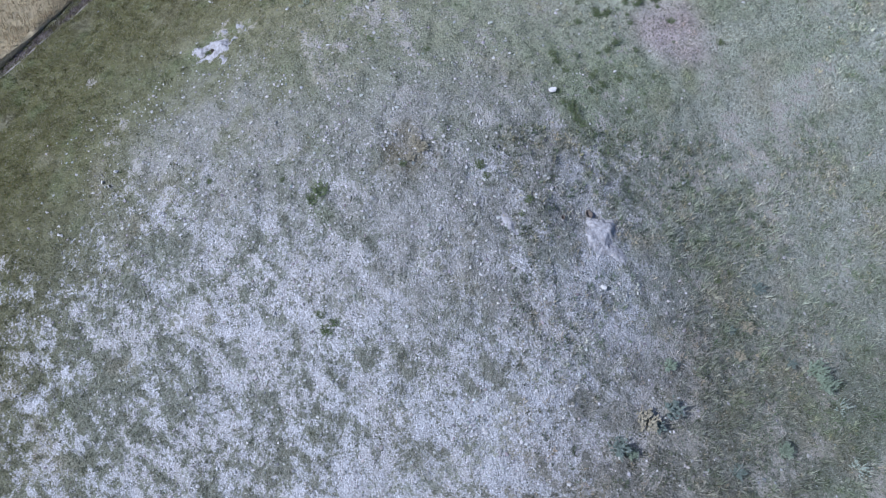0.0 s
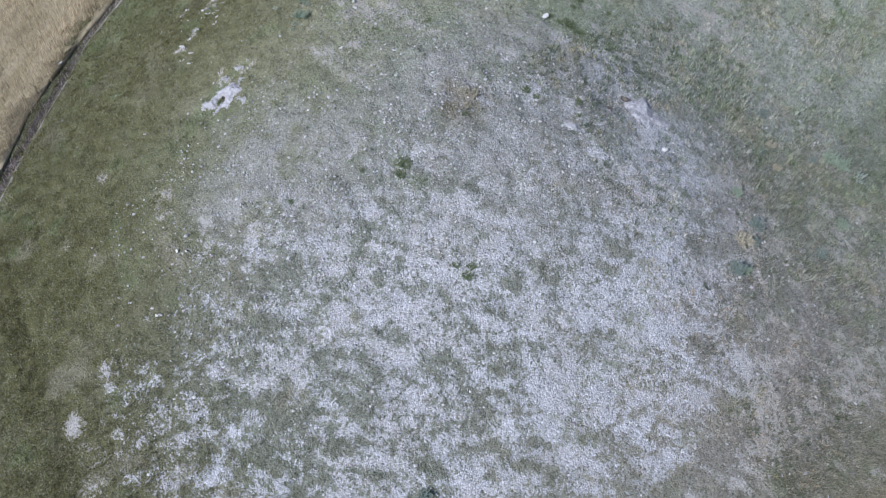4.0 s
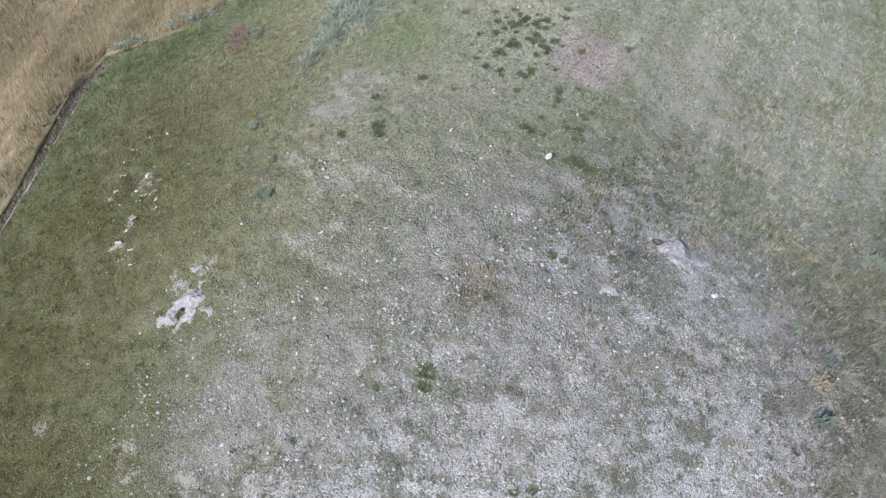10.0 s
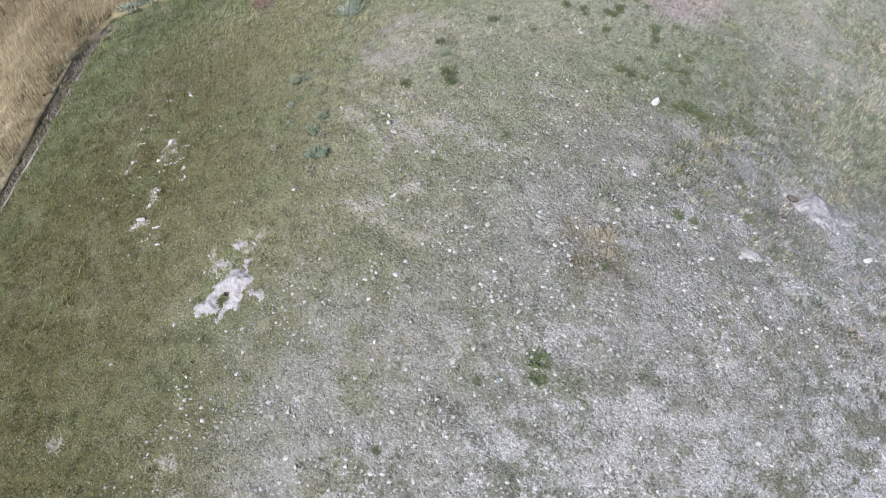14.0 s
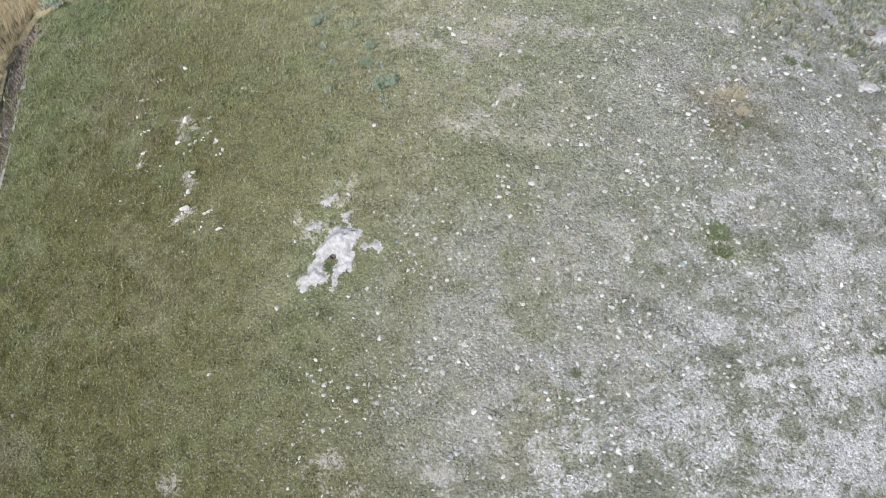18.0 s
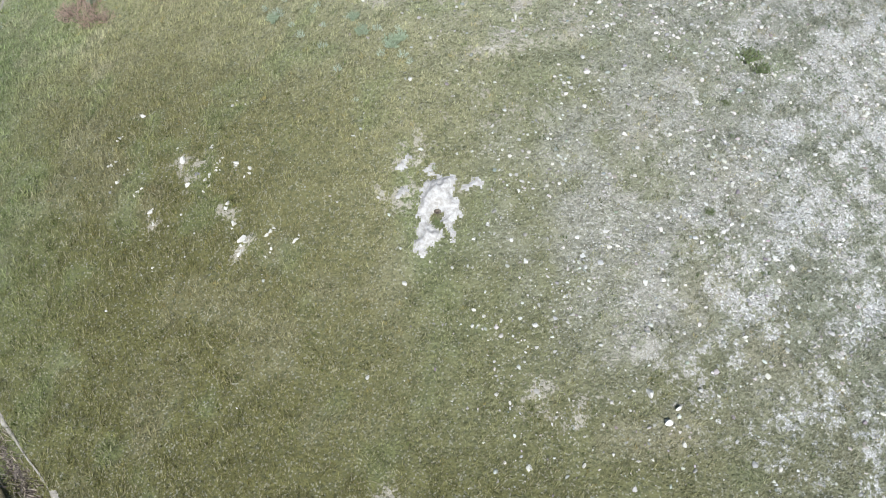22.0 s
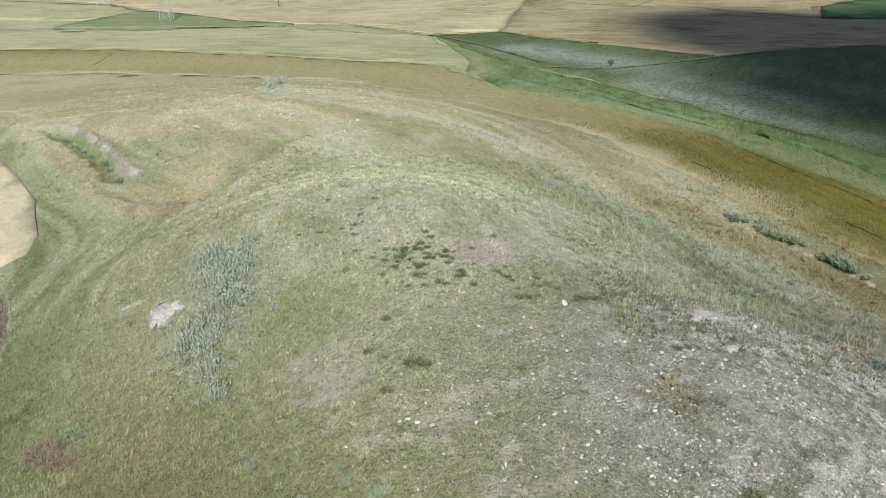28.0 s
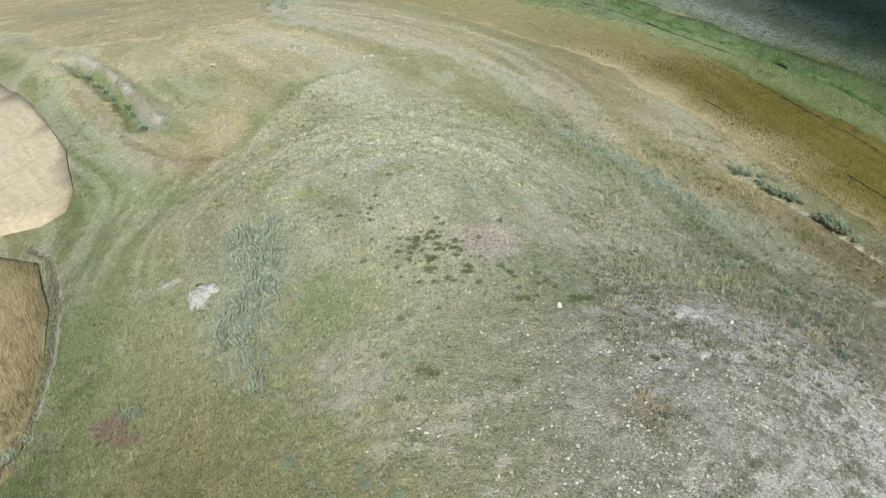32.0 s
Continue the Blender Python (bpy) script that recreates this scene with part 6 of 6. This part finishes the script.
def burrow(outlines, tall, mouths, clods, label, seed=151, thin=()):
    root = new("animal_burrow")
    heap(outlines, tall, CHALK, root, "loose whitish chalky soil", seed)
    for ring in thin:
        heap([ring], 0.5 * tall, CHALK, root, "thin strewn chalky soil", seed + 20, 0.22)
    for x, y, r in mouths:
        hole(x, y, r, root)
    for _ in range(clods):
        ring = outlines[rng.integers(len(outlines))]
        x, y = ring[rng.integers(len(ring))]
        clod(x + rng.normal(0, 0.12), y + rng.normal(0, 0.12), rng.uniform(0.03, 0.08), root)
    return tagged(root, label, "burrow")


FAN = [(-20.44, -7.48), (-20.37, -7.31), (-20.19, -7.2), (-19.92, -7.18), (-19.74, -7.18), (-19.64, -7.32), (-19.68, -7.55), (-19.56, -7.72), (-19.49, -7.92), (-19.56, -8.13), (-19.68, -8.23), (-19.6, -8.56), (-19.73, -8.35),
       (-19.82, -8.13), (-19.9, -7.95), (-20.02, -7.87), (-20.15, -7.95), (-20.15, -8.17), (-20.02, -8.3), (-19.91, -8.34), (-19.88, -8.52), (-19.99, -8.59), (-20.2, -8.71), (-20.23, -8.91), (-20.36, -8.85), (-20.5, -8.75), (-20.47, -8.35), (-20.46, -8.02)]
burrow([FAN], 0.15, [(-20.0, -7.9, 0.075)], 26, "animal burrow with fan of white dug-out soil", 151,
       [[(-20.57, -6.21), (-20.7, -6.48), (-20.93, -6.88), (-21.05, -6.78), (-20.92, -6.5), (-20.75, -6.27)], [(-21.15, -7.35), (-20.99, -7.56), (-20.78, -7.45), (-20.69, -7.24), (-20.89, -7.25)],
        [(-20.51, -6.86), (-20.17, -6.94), (-19.92, -7.18), (-20.15, -7.12), (-20.47, -7.0)], [(-19.67, -7.33), (-19.4, -7.31), (-19.05, -7.28), (-19.06, -7.38), (-19.38, -7.4), (-19.65, -7.42)], [(-19.57, -8.36), (-19.36, -8.61), (-19.29, -8.77), (-19.4, -8.78), (-19.53, -8.6)]])
burrow([[(-32.63, 8.95), (-32.21, 9.41), (-31.61, 9.41), (-31.01, 9.1), (-30.99, 8.68), (-31.41, 8.47), (-31.57, 8.07), (-32.01, 7.94), (-32.38, 8.32)]], 0.3, [(-32.1, 9.5, 0.15)], 8, "animal burrow with white spoil on the steep slope")
burrow([[(-34.55, 9.9), (-34.0, 9.9), (-33.7, 10.1), (-33.75, 10.25), (-34.1, 10.12), (-34.5, 10.1)]], 0.1, [], 3, "thin scrape of pale soil in grass")
burrow([[(-10.81, 6.28), (-10.71, 6.66), (-10.61, 7.21), (-10.12, 7.11), (-9.68, 6.86), (-9.31, 7.4), (-8.97, 7.3), (-9.28, 6.79), (-9.48, 6.15), (-9.87, 5.95), (-10.38, 5.99)], [(-10.92, 3.0), (-10.6, 3.34), (-10.01, 3.46), (-10.02, 3.2), (-10.52, 3.03)]], 0.12, [(-10.8, 6.2, 0.14), (-10.6, 5.2, 0.08)], 16, "bare scraped soil with small burrow mouths")


# ---- far things ----
def rod(bm, a, b, r, sides=6):
    a, b = Vector(a), Vector(b)
    m = Matrix.Translation((a + b) / 2) @ (b - a).to_track_quat("Z", "Y").to_matrix().to_4x4()
    bmesh.ops.create_cone(bm, cap_ends=True, segments=sides, radius1=r, radius2=r * 0.85, depth=(b - a).length, matrix=m)


def rod_part(name, a, b, r, mat, parent, label=""):
    bm = bmesh.new()
    rod(bm, a, b, r)
    return part(name, bm, mat, parent, label)


def power_pole(x, y):
    z = gz(x, y)
    root = new("power_pole")
    root.location = (x, y, z)
    rod_part("pole", (0, 0, -0.3), (0, 0, 9), 0.16, WOOD, root)
    rod_part("crossarm", (-0.9, 0, 8.5), (0.9, 0, 8.5), 0.07, WOOD, root)
    for dx in (-0.8, 0, 0.8):
        rod_part("insulator", (dx, 0, 8.5), (dx, 0, 8.8), 0.05, STEEL, root, "small grey insulator")
    return tagged(root, "dark wooden power pole in stubble", "power pole")


def pylon(x, y):
    root = new("lattice_pylon")
    root.location = (x, y, gz(x, y))
    foot, top, tall = 1.3, 0.35, 20
    corner = lambda i, h: ((foot + (top - foot) * h / tall) * (1, 1, -1, -1)[i], (foot + (top - foot) * h / tall) * (1, -1, -1, 1)[i], h)
    for i in range(4):
        rod_part("leg", corner(i, -0.3), corner(i, tall), 0.07, STEEL, root)
        for k in range(9):
            h0, h1 = tall * k / 9, tall * (k + 1) / 9
            rod_part("brace", corner(i, h0), corner((i + 1) % 4, h1), 0.035, STEEL, root)
            rod_part("brace", corner((i + 1) % 4, h0), corner(i, h1), 0.035, STEEL, root)
    for h in (14, 16.5, 19):
        rod_part("crossarm", (-3, 0, h), (3, 0, h), 0.06, STEEL, root)
    return tagged(root, "grey steel lattice pylon on the plain", "pylon", "lattice pylons")


power_pole(-71.8, 200.4)
for x, y in ((-90.9, 161.8), (-127.7, 205.8), (-95.3, 214.6)):
    pylon(x, y)


def small_tree(x, y):
    root = new("small_tree")
    root.location = (x, y, gz(x, y))
    local = random.Random(5)
    rod_part("trunk", (0, 0, -0.2), (0.05, 0, 0.9), 0.09, BRANCH, root)
    for k in range(5):
        a = 1.26 * k
        rod_part("limb", (0.05, 0, 0.55 + 0.06 * k), (0.5 * math.cos(a), 0.5 * math.sin(a), 1.1 + 0.1 * k), 0.035, BRANCH, root)
    leaves = []
    for _ in range(900):
        v = Vector((local.gauss(0, 1), local.gauss(0, 1), local.gauss(0, 1))).normalized() * local.uniform(0.55, 1.0)
        lump = 0.75 + 0.5 * noise.noise(v * 2.2)
        at = Vector((v.x * 0.75 * lump, v.y * 0.7 * lump, 1.15 + v.z * 0.6 * lump))
        e = Vector((local.gauss(0, 1), local.gauss(0, 1), local.gauss(0, 1))).normalized() * 0.09
        g = Vector((local.gauss(0, 1), local.gauss(0, 1), local.gauss(0, 1))).normalized() * 0.09
        leaves.append((at[:], (at + e)[:], (at + g)[:]))
    triangles("crown", np.array(leaves), GREEN_LEAF, None, root)
    return tagged(root, "small dark green tree at the meadow margin", "tree")


small_tree(5.9, 96.2)
